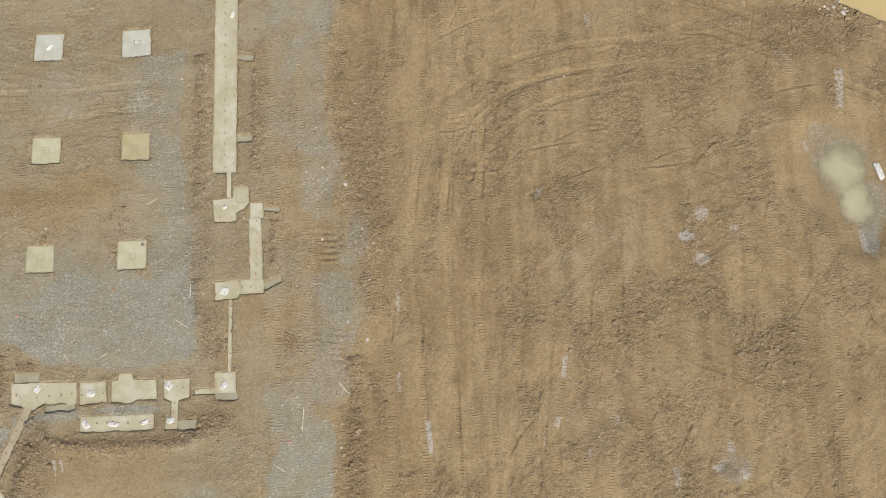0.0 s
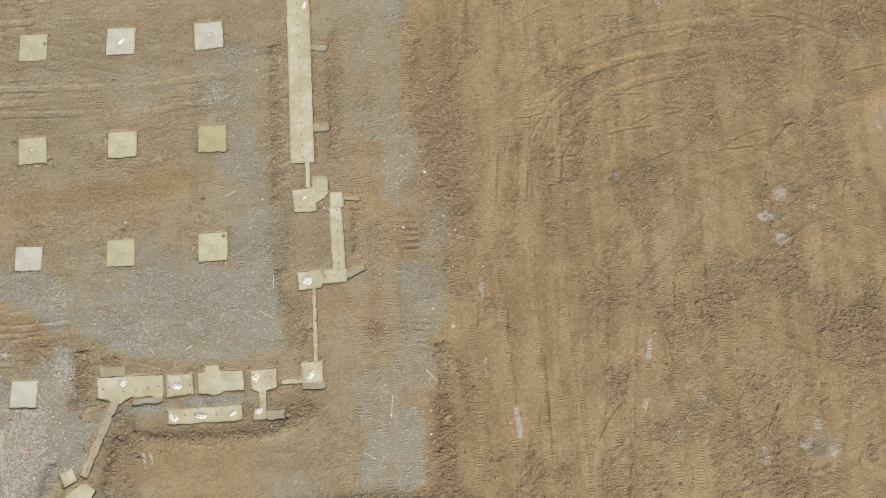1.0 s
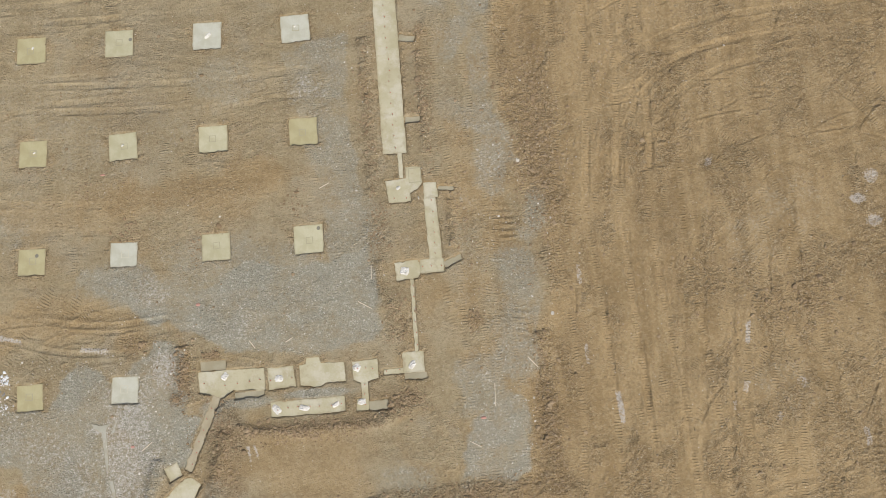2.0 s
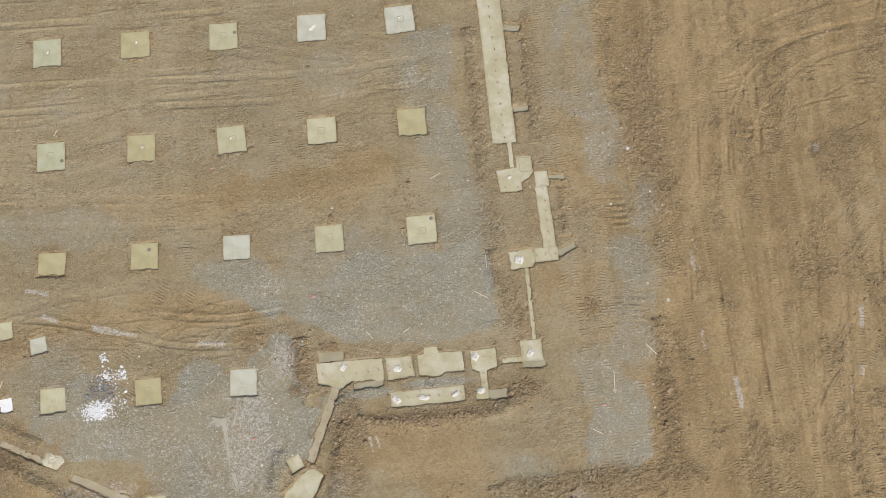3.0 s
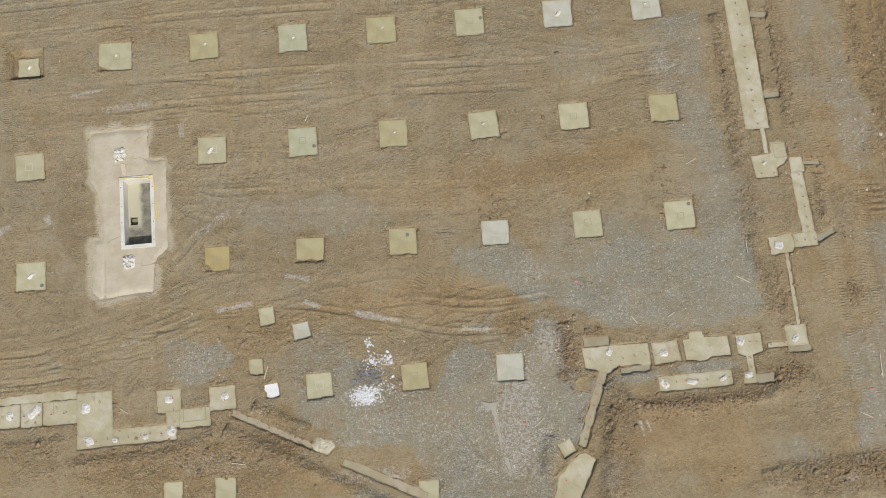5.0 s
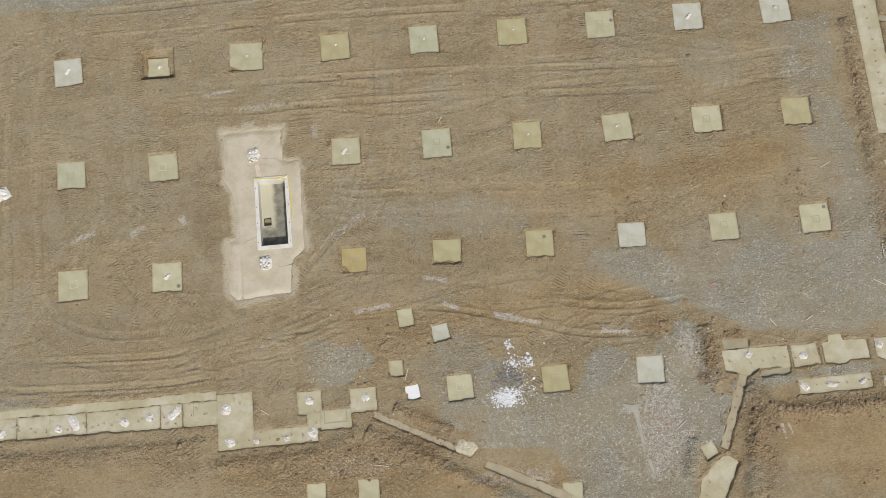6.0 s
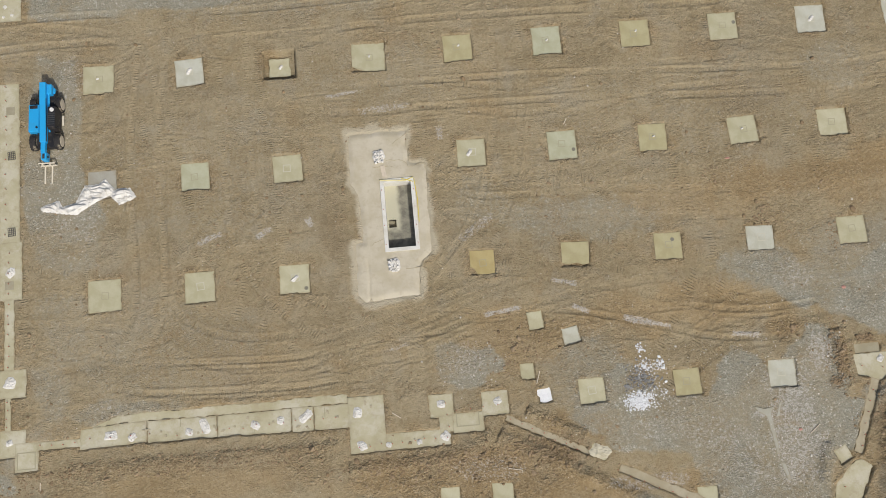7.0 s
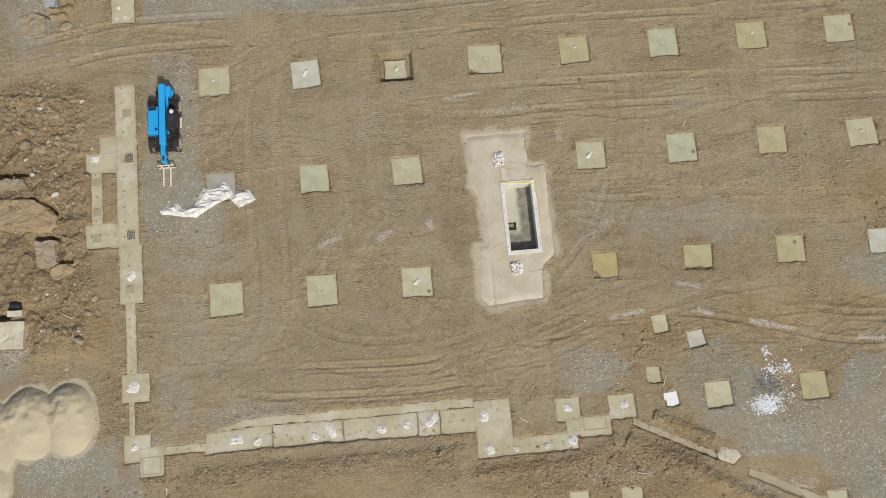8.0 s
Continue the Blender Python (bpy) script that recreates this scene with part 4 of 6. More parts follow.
def build_ground():
    step = 0.085
    far = np.cumsum(0.12 * 1.32 ** np.arange(32))
    xs = np.concatenate([-99 - far[::-1], np.arange(-99, 37, step), 37 + far])
    ys = np.concatenate([-10.5 - far[::-1], np.arange(-10.5, 37, step), 37 + far])
    X, Y = np.meshgrid(xs, ys)
    d = X - edge_of_fill(Y) + (layers(X, Y, 3.0, 5, 3) - 0.5) * 2.2
    fill = smooth(d, -0.4, 1.6)
    Z = -0.30 * fill - 0.042 * np.clip(d, 0, 45) + 0.10 * (layers(X, Y, 9.0, 3, 1) - 0.5) * 2
    Z += np.where(d > 0, 0.25 * (layers(X, Y, 5.0, 3, 4) - 0.5) * 2 * smooth(d, 0, 6), 0)
    gravel, ochre = spread(X, Y, GRAVEL_HALL + GRAVEL_SOUTH + GRAVEL_MARGIN + GRAVEL_FIELD + GRAVEL_WEST, 2), spread(X, Y, OCHRE, 5, 0.6)
    ragged = (layers(X, Y, 1.6, 5, 5) - 0.5) * 1.3
    for strength, outline in GRAVEL_BEDS:
        jx = ((xs > min(p[0] for p in outline) - 1.5) & (xs < max(p[0] for p in outline) + 1.5)).nonzero()[0]
        jy = ((ys > min(p[1] for p in outline) - 1.5) & (ys < max(p[1] for p in outline) + 1.5)).nonzero()[0]
        s = np.s_[jy[0]:jy[-1] + 1, jx[0]:jx[-1] + 1]
        gravel[s] = np.maximum(gravel[s], strength * (0.62 + 0.38 * smooth(layers(X[s], Y[s], 2.6, 3, 9), 0.34, 0.58)) * smooth(inside(X[s], Y[s], outline) + ragged[s], 0.22, -0.28))
    ochre = np.maximum(ochre, 0.97 * smooth(d, -0.3, 0.4))
    gravel = np.maximum(gravel, (0.12 + 0.5 * smooth(layers(X, Y, 3.0, 3, 8), 0.42, 0.62)) * smooth(d, -0.1, -0.5) * smooth(d, -5.0, -2.5))
    pale, moist = spread(X, Y, PALE_FIELD + PALE_SITE + PALE_WEST, 8, 0.7), spread(X, Y, MOIST_SITE + MOIST_SHADE_FIELD + MOIST_WEST, 9, 0.6)
    for ax, ay, bx, by, width, strength in STREAKS_FIELD + STREAKS_HALL + STREAKS_SOUTH:
        for s, across, run, near, _ in along(X, Y, [Vector((ax, ay)), Vector((bx, by))], width + 0.3):
            n = math.hypot(bx - ax, by - ay)
            body = smooth(np.abs(across) + 0.5 * ragged[s] * width, 0.62 * width, 0.38 * width) * smooth(run, -0.25, 0.15) * smooth(run, n + 0.25, n - 0.15)
            pale[s] = np.maximum(pale[s], strength * body)
    swerve, sway = 3.0 * (layers(X, Y, 5.0, 3, 1) - 0.5), 3.0 * (layers(X, Y, 4.0, 3, 10) - 0.5)
    lain = np.where(d > 0, layers(1.35 * (X + swerve), 0.75 * (Y + sway), 2.4, 5, 6), layers(0.75 * (X + swerve), 1.3 * (Y + sway), 2.4, 5, 6))
    rough = 0.10 + (0.52 + 0.33 * smooth(d, -0.3, 0.5)) * smooth(lain, 0.44, 0.64) + 0.16 * smooth(d, -0.3, 0.5)
    moist = np.maximum(moist, 0.26 * smooth(lain, 0.46, 0.66) * smooth(d, 0.0, 0.8))
    rubble = smooth(X, -88.6, -91.0) * smooth(Y, 7.0, 9.5) * smooth(Y, 28.2, 26.5)
    rough = rough * (1 - 0.85 * spread(X, Y, BALD, 4, 0.6)) + 1.2 * rubble + 0.7 * moist + 0.8 * spread(X, Y, LOOSE, 3, 0.6)
    heaps = layers(X, Y, 2.2, 5, 7)
    Z += rubble * (0.9 * np.abs(heaps - 0.5) * 2 + 0.25 * smooth(layers(X, Y, 1.1, 2, 2), 0.5, 0.58) * layers(X, Y, 3.0, 2, 9))
    for ax, ay, bx, by, width, deep in DIGS:
        for s, across, run, near, _ in along(X, Y, [Vector((ax, ay)), Vector((bx, by))], width + 0.2):
            n = math.hypot(bx - ax, by - ay)
            Z[s] -= deep * smooth(np.abs(across) + 0.3 * width * ragged[s], width, 0.3 * width) * smooth(run, -0.1, 0.1) * smooth(run, n + 0.1, n - 0.1)
    for width, height, line in RIDGES:
        top = np.zeros_like(Z)
        for s, across, run, near, _ in along(X, Y, curve(line), width * 1.6):
            lift = np.where(near, height * np.exp(-(across / (0.55 * width)) ** 2), 0)
            top[s] = np.maximum(top[s], lift)
        Z += top * (0.35 + 1.3 * layers(X, Y, 0.9, 3, 10))
        rough = rough + 0.9 * smooth(top, 0.02, height)
    torn = smooth(layers(X, Y, 0.9, 4, 2), 0.42, 0.62)
    for outline, deep in footprints():
        ox, oy = [p[0] for p in outline], [p[1] for p in outline]
        jx, jy = ((xs > min(ox) - 1) & (xs < max(ox) + 1)).nonzero()[0], ((ys > min(oy) - 1) & (ys < max(oy) + 1)).nonzero()[0]
        s = np.s_[jy[0]:jy[-1] + 1, jx[0]:jx[-1] + 1]
        collar = smooth(inside(X[s], Y[s], outline), 0.8, 0.05) * torn[s]
        rough[s] = np.maximum(rough[s], 1.1 * collar)
        ochre[s] = np.maximum(ochre[s], 0.5 * collar)
    bare = Z.copy()
    lay, tone = passes(X, Y, Z)
    Z = bare + (Z - bare) * (1 - 0.8 * np.clip(gravel, 0, 1))
    for half, width, depth, line in TRACKS:
        fade = 0.25 + 0.75 * smooth(layers(X, Y, 5.0, 2, 11), 0.36, 0.60)
        cut = np.zeros_like(Z)
        for s, across, run, near, d2 in along(X, Y, curve(line, 2.2 if line[0][0] > -12 else 0.8), half + width * 1.6):
            w = np.abs(np.abs(across) - half)
            bed = smooth(w, width * 0.62, width * 0.40)
            lip = np.exp(-((w - width * 0.66) / 0.08) ** 2)
            hit = near & (w < width * 0.5)
            lay[s][near & (w < width * 0.62)] = (d2.x, d2.y, 0.7)
            tone[s][hit] += 0.10
            cut[s] = np.where(near & (w < width * 1.5), (0.9 if line[0][0] > -12 else 0.6) * -depth * bed + (0.7 if line[0][0] > -12 else 0.75) * depth * lip, cut[s])
        Z += cut * fade
        rough = rough * (1 - 0.35 * smooth(np.abs(cut), 0.0, 0.03))
    seam = np.zeros(X.shape, bool)
    for axis in (0, 1):
        jump = np.abs(np.diff(lay[..., :2], axis=axis)).sum(-1) > 1e-6
        a, b = (np.s_[:-1], np.s_[1:]) if axis == 0 else (np.s_[:, :-1], np.s_[:, 1:])
        seam[a] |= jump
        seam[b] |= jump
    lay[..., 2][seam] = 0
    lay[..., 2] *= 1 - 0.6 * np.clip(gravel, 0, 1)
    dice = random.Random(77)
    for count, x0, x1, y0, y1, heading, swing in ((70, -3, 30, -9, 30, 80, 22), (45, 2, 30, 14, 28, 5, 14), (60, -84, -18, 3, 33, 0, 10), (35, -84, -18, 3, 33, 90, 12), (70, -84, -18, 21.5, 25.2, 1, 3), (70, -98, -20, 28.8, 32, 3, 4), (24, -66, -28, 4, 8, -6, 9), (36, -80, -58, 3.2, 7, 9, 6)):
        for _ in range(count):
            a, c, n = radians(heading + dice.gauss(0, swing)), Vector((dice.uniform(x0, x1), dice.uniform(y0, y1))), dice.uniform(0.6, 2.4)
            bend, deep = dice.uniform(-0.06, 0.06), dice.uniform(0.02, 0.07 if x0 > -10 else 0.042)
            jx, jy = (np.abs(X[0] - c.x) < n + 0.8).nonzero()[0], (np.abs(Y[:, 0] - c.y) < n + 0.8).nonzero()[0]
            s = np.s_[jy[0]:jy[-1] + 1, jx[0]:jx[-1] + 1]
            px, py = X[s] - c.x, Y[s] - c.y
            t = px * math.cos(a) + py * math.sin(a)
            w = px * math.sin(a) - py * math.cos(a) + bend * t * t + 0.08 * (grain(X[s], Y[s], 0.4, 4) - 0.5)
            Z[s] += deep * (0.7 * np.exp(-((w - 0.13) / 0.09) ** 2) - np.exp(-(w / 0.08) ** 2)) * smooth(np.abs(t), n, n * 0.5) * (1 - 0.7 * np.clip(gravel[s], 0, 1))
    Z += np.clip(rough, 0, 1.5) * (0.05 * (layers(X, Y, 0.6, 2, 8) - 0.5) + 0.095 * (grain(X, Y, 0.21, 2) - 0.5)) * (1 - 0.45 * gravel)
    for x0, x1, y0, y1, pitch, deep, lie in ((-16.6, -13.0, -2.2, -0.2, 0.34, 0.05, 0), (-26.0, -17.5, -2.7, -1.7, 0.30, 0.04, 0), (-8.8, -6.0, 9.4, 12.2, 0.52, 0.06, 1), (-17.0, -10.0, -7.6, -5.6, 0.32, 0.04, 0), (-8.5, -5.5, 2.4, 5.2, 0.45, 0.03, 1)):
        mask = smooth(X, x0, x0 + 0.5) * smooth(X, x1, x1 - 0.5) * smooth(Y, y0, y0 + 0.4) * smooth(Y, y1, y1 - 0.4) * smooth(layers(X, Y, 1.3, 2, 6), 0.35, 0.6)
        Z += mask * deep * np.sin(((Y if lie else X) + 0.15 * (X if lie else Y) + 0.5 * layers(X, Y, 2.0, 2, 3)) * math.tau / pitch)
    apron = inside(X, Y, APRON_OUTLINE)
    sand = smooth(apron + (layers(X, Y, 1.2, 4, 2) - 0.5) * 1.0, 0.75, -0.1)
    rough = rough * (1 - 0.7 * sand)
    for x, y, a, b, _ in LOBES:
        sand = np.maximum(sand, smooth(np.hypot((X - x) / (a + 0.35), (Y - y) / (b + 0.35)) + (layers(X, Y, 0.8, 3, 5) - 0.5) * 0.2, 1.04, 0.9))
    Z = np.where(apron < 0.5, Z * 0.35 + 0.01, Z)
    for level in sorted({p[4] for p in PONDS}):
        q = np.min([((X - x) / a) ** 2 + ((Y - y) / b) ** 2 for x, y, a, b, z in PONDS if z == level], axis=0) + (layers(X, Y, 1.6, 3, 3) - 0.5) * 0.7
        t = smooth(q, 5.0, 1.8)
        Z = Z * (1 - t) + (level + 0.10 * (np.minimum(q, 6.0) - 1.0)) * t
        rough = rough * (1 - 0.9 * smooth(q, 3.4, 2.0))
        lay[..., 2] *= 1 - smooth(q, 3.4, 2.0)
    lake = (X - 30.3) * 0.45 + (Y - 29.0) + (layers(X, Y, 1.8, 3, 5) - 0.5) * 1.1
    Z -= 2.4 * smooth(lake, -0.1, 1.0)
    warp = (layers(X, Y, 0.5, 2, 4) - 0.5) * 0.13
    for outline, deep in footprints():
        ox, oy = [p[0] for p in outline], [p[1] for p in outline]
        jx = ((xs > min(ox) - 0.4) & (xs < max(ox) + 0.4)).nonzero()[0]
        jy = ((ys > min(oy) - 0.4) & (ys < max(oy) + 0.4)).nonzero()[0]
        s = np.s_[jy[0]:jy[-1] + 1, jx[0]:jx[-1] + 1]
        q = inside(X[s], Y[s], outline) + (warp[s] * (0.7 if deep > STRIP_TOP - 0.08 else 1.3) * (2.0 if outline is APRON_OUTLINE else 1.0) if deep > -0.5 else 0)
        t = smooth(q, 0.05, -0.035)
        Z[s] = Z[s] * (1 - t) + np.minimum(deep, Z[s]) * t
    ny, nx = X.shape
    me = bpy.data.meshes.new("ground")
    me.vertices.add(nx * ny)
    me.vertices.foreach_set("co", np.stack([X, Y, Z], -1).astype(np.float32).ravel())
    k = (np.arange(ny - 1)[:, None] * nx + np.arange(nx - 1)).ravel()
    quads = np.stack([k, k + 1, k + nx + 1, k + nx], -1).astype(np.int32)
    me.loops.add(quads.size)
    me.loops.foreach_set("vertex_index", quads.ravel())
    me.polygons.add(len(quads))
    me.polygons.foreach_set("loop_start", np.arange(0, quads.size, 4, dtype=np.int32))
    me.polygons.foreach_set("use_smooth", np.ones(len(quads), bool))
    me.update(calc_edges=True)
    me.attributes.new("soil", "FLOAT_COLOR", "POINT")
    me.attributes.new("loose", "FLOAT", "POINT")
    me.attributes["loose"].data.foreach_set("value", np.clip(rough * 0.62, 0.0, 0.9).astype(np.float32).ravel())
    me.attributes.new("sand", "FLOAT", "POINT")
    me.attributes["sand"].data.foreach_set("value", sand.astype(np.float32).ravel())
    me.attributes.new("lay", "FLOAT_COLOR", "POINT")
    me.attributes["lay"].data.foreach_set("color", np.concatenate([lay, tone[..., None]], -1).astype(np.float32).ravel())
    me.attributes["soil"].data.foreach_set("color", np.stack([gravel, ochre, pale, moist], -1).astype(np.float32).ravel())
    me.materials.append(SOIL)
    ob = tagged(new("ground", me), "brown tracked soil of a levelled building site with grey gravel patches", "ground", kind="structure")
    return ob, xs, ys, Z


GROUND, GX, GY, GZ = build_ground()


def height(x, y):
    return float(GZ[min(len(GY) - 1, np.searchsorted(GY, y)), min(len(GX) - 1, np.searchsorted(GX, x))])


# ---- ponds ----
for x, y, a, b, level in ((31.5, 15.3, 4.6, 6.0, -2.45),):
    bm = bmesh.new()
    deep = bm.verts.layers.float.new("depth")
    rings = [[bm.verts.new((x + a * k / 24 * math.cos(math.tau * j / 48), y + b * k / 24 * math.sin(math.tau * j / 48), level)) for j in range(48)] for k in range(1, 25)]
    heart = bm.verts.new((x, y, level))
    for v in bm.verts:
        v[deep] = level - height(v.co.x, v.co.y)
    for j in range(48):
        bm.faces.new((heart, rings[0][j], rings[0][(j + 1) % 48]))
        for p, q in zip(rings, rings[1:]):
            bm.faces.new((p[j], q[j], q[(j + 1) % 48], p[(j + 1) % 48]))
    tagged(part("water", bm, PUDDLE), "shallow silty yellowish puddle in the soil", "puddle", kind="structure")
bm = bmesh.new()
vs = [bm.verts.new(p) for p in ((20, 32.0, -2.35), (46, 18.0, -2.35), (120, 60, -2.35), (60, 120, -2.35))]
bm.faces.new(vs)
tagged(part("water", bm, WATER), "still yellowish silty water beside the bank", "water", kind="structure")

# ---- concrete pads ----
TINTS = dict(beige=(BEIGE, "beige"), cream=(CREAM, "cream"), greenish=(GREENISH, "greenish pale"), pale=(WHITE, "whitish"), tan=(TAN, "yellowish tan"), orange=(ORANGE, "orange-stained"), dull=(GREY, "dull grey"))
seed = 0


def frame_mark(size, width, z=0.004):
    bm = bmesh.new()
    h = size / 2
    for x0, y0, x1, y1 in ((-h, -h, h, -h + width), (-h, h - width, h, h), (-h, -h + width, -h + width, h - width), (h - width, -h + width, h, h - width)):
        box(bm, x0, y0, 0, x1, y1, z)
    return bm


def rebar_cage(size=0.6):
    bm = bmesh.new()
    for k in range(5):
        q = -size / 2 + size * k / 4
        rod(bm, (q, -size / 2, 0.06 + 0.03 * (k % 2)), (q, size / 2, 0.06), 0.018, 5)
        rod(bm, (-size / 2, q, 0.09), (size / 2, q, 0.09), 0.018, 5)
    return bm


SQUARE, SQUARE_CHALK = mesh_of(frame_mark(0.5, 0.045), MARK), mesh_of(frame_mark(0.55, 0.05), CHALK)
CAGE_MESH = mesh_of(rebar_cage(), CAGE)
extra = []
for c, row, w, d, turn, tint, centre in PADS:
    seed += 1
    x, y = pad_centre(c, row)
    mat, word = TINTS[tint]
    chipped = (c, row) in ((3, "a"), (4, "c"), (5, "c"))
    pad = thing("concrete_pad", f"{word} square concrete blinding pad " + ("with a broken corner" if chipped else "sunk level in the soil"), "concrete pad", "column pads", (x, y, 0), turn)
    outline = rect(-w / 2, -d / 2, w / 2, d / 2)
    if (c, row) == (4, "c"):
        outline = [(-0.35, -d / 2), (w / 2, -d / 2), (w / 2, d / 2), (-w / 2, d / 2), (-w / 2, -0.3), (-0.6, -0.42)]
    elif (c, row) == (5, "c"):
        outline = [(-0.5, -0.72), (0.1, -0.62), (0.5, -0.78), (w / 2, -0.7), (w / 2, d / 2), (-w / 2, d / 2), (-w / 2, -0.6)]
    elif (c, row) == (3, "a"):
        outline = [(-0.75, -0.9), (-0.3, -d / 2 + 0.05), (w / 2, -d / 2), (w / 2, d / 2), (-w / 2, d / 2), (-w / 2, -0.65)]
    part("slab", slab(outline, PAD_TOP, 0.14, 0.007, seed), mat, pad)
    if centre in ("square", "chalk", "rag", "wire", "film"):
        m = part("column_mark", SQUARE if centre in ("square", "rag") else SQUARE_CHALK, None, pad, "faint square column outline")
        m.matrix_basis = pose(random.uniform(-0.1, 0.1), random.uniform(-0.1, 0.1), PAD_TOP + 0.001, 0, 0, random.uniform(-6, 6))
    for (sc, sr), (ox, oy) in ((9, "c"), (0.75, 0.75)), ((7, "a"), (0.85, 0.25)), ((2, "c"), (0.8, -0.7)), ((5, "b"), (0.8, -0.4)), ((6, "c"), (0.35, 0.45)):
        if (sc, sr) == (c, row):
            bm = bmesh.new()
            bmesh.ops.create_circle(bm, cap_ends=True, radius=0.14, segments=12, matrix=pose(ox, oy, PAD_TOP + 0.005))
            part("stain", bm, WET, pad, "dark round stain")
    if centre in ("rag", "film", "wire"):
        extra.append((centre, x + random.uniform(-0.15, 0.15), y + random.uniform(-0.1, 0.2), 0.22 if centre == "rag" else 0.6))
for x, y, w, d, turn, tint in MORE:
    seed += 1
    mat, word = TINTS[tint]
    pad = thing("concrete_pad", f"small {word} concrete blinding pad beside gravel", "concrete pad", "small pads", (x, y, 0), turn)
    part("slab", slab(rect(-w / 2, -d / 2, w / 2, d / 2), PAD_TOP, 0.14, 0.04, seed), mat, pad)
pad = thing("concrete_pad", "small bright white ragged plaster-covered pad", "concrete pad", "small pads", (-50.72, 1.33, 0), 6)
part("slab", slab([(-0.1, -0.5), (0.5, -0.4), (0.46, 0.48), (-0.5, 0.5), (-0.48, 0.1), (-0.3, -0.05), (-0.34, -0.35)], PAD_TOP + 0.03, 0.14, 0.05, 77), PLASTER, pad)
pad = thing("concrete_pad", "rough cream concrete lump spilled at the end of a strip", "concrete spill", "", (-47.4, -2.7, 0), -20)
part("slab", slab([(-0.8, -0.2), (-0.2, -0.6), (0.4, -0.75), (0.8, 0.0), (0.6, 0.5), (-0.1, 0.62), (-0.5, 0.4)], 0.03, 0.2, 0.1, 78), CREAM, pad)
part("crust", crumple(1.5, 1.0, 0.10, 5), RUBBLE, pad, "lumpy pale crust").location = (0.1, 0.0, 0.02)

# ---- dried mortar run on the gravel ----
for k, q in enumerate(([(-36.5, -0.75), (-36.2, -1.15), (-35.75, -1.5), (-35.6, -2.6), (-35.45, -4.0), (-35.25, -4.05), (-35.28, -2.6), (-35.42, -1.3), (-35.1, -0.8), (-35.45, -0.9), (-35.8, -0.95)], [(-35.3, -4.55), (-34.95, -4.7), (-34.75, -5.75), (-35.0, -5.8)], [(-34.75, -0.6), (-34.55, -0.6), (-34.85, -1.5), (-35.15, -1.6)])):
    zs = max(height(x, y) for x, y in q)
    spill = part("mortar_spill", slab(q, zs + 0.02, 0.12, 0.03, 600 + k), MORTAR)
    tagged(spill, "thin pale streak of dried mortar on gravel", "mortar spill", "mortar spills")

# ---- excavated hole with a pad at its bottom ----
pad = thing("concrete_pad", "pale pad at the bottom of an open square hole", "concrete pad", "", (-67.42, 26.98, 0))
part("slab", slab(rect(-0.80, -0.74, 0.76, 0.72), -0.50, 0.14, 0.06, 79), CREAM, pad)
extra.append(("deep", -67.35, 27.0, 0.4))

# ---- strip footings ----
BAR = mesh_of(rod(bmesh.new(), (0, 0, -0.05), (0.02, 0.01, 0.17), 0.017, 6), RUST)
CAP = mesh_of(rod(bmesh.new(), (0.02, 0.01, 0.16), (0.02, 0.01, 0.20), 0.035, 8, 0.025), REDCAP)


def starter(x, y, parent, z):
    b = part("starter_bar", BAR, None, parent, "rusty bar with a red cap")
    b.matrix_basis = pose(x, y, z, random.uniform(-9, 9), random.uniform(-9, 9), random.uniform(0, 360))
    part("cap", CAP, None, b)


def footing(label, rects, stubs=(), lines=(), polys=()):
    global seed
    ob = thing("strip_footing", label, "strip footing")
    for k, r in enumerate(rects):
        seed += 1
        part("bay", slab(r, STRIP_TOP + 0.004 * (k % 3), 0.16, 0.035, seed, rim=0.3), STRIP, ob)
    for k, r in enumerate(stubs):
        seed += 1
        part("stub", slab(rect(*r), STRIP_TOP - 0.05 + 0.002 * k, 0.14, 0.05, seed), DULL, ob, "dull grey haunch")
    for line in lines:
        seed += 1
        part("bay", slab(bar_outline(*line), STRIP_TOP + 0.002, 0.16, 0.11, seed), SOILED, ob, "soil-stained narrow strip")
    for q in polys:
        seed += 1
        part("bay", slab(q, STRIP_TOP - 0.012, 0.16, 0.10, seed, rim=0.4), STRIP, ob)
    return ob


east = footing("long pale concrete strip footing with square enlargements and starter bars", EAST, EAST_STUBS, (), [EAST_BLOT])
south = footing("stepped beige concrete strip footing with gaps between its bays", SOUTH, SOUTH_STUBS, DIAGONALS[:1], [CORNER_BAY, SIDE_BAY])
west = footing("narrow pale concrete strip footing with a rectangular loop", [rect(*r) for r in WEST])
southwest = footing("wide pale concrete strip footing carrying wrapped bar bundles", SOUTHWEST, (), DIAGONALS[1:], [OVERSPILL])
north = footing("short end of a pale concrete footing", [rect(-87.9, 32.2, -86.2, 39.0)])
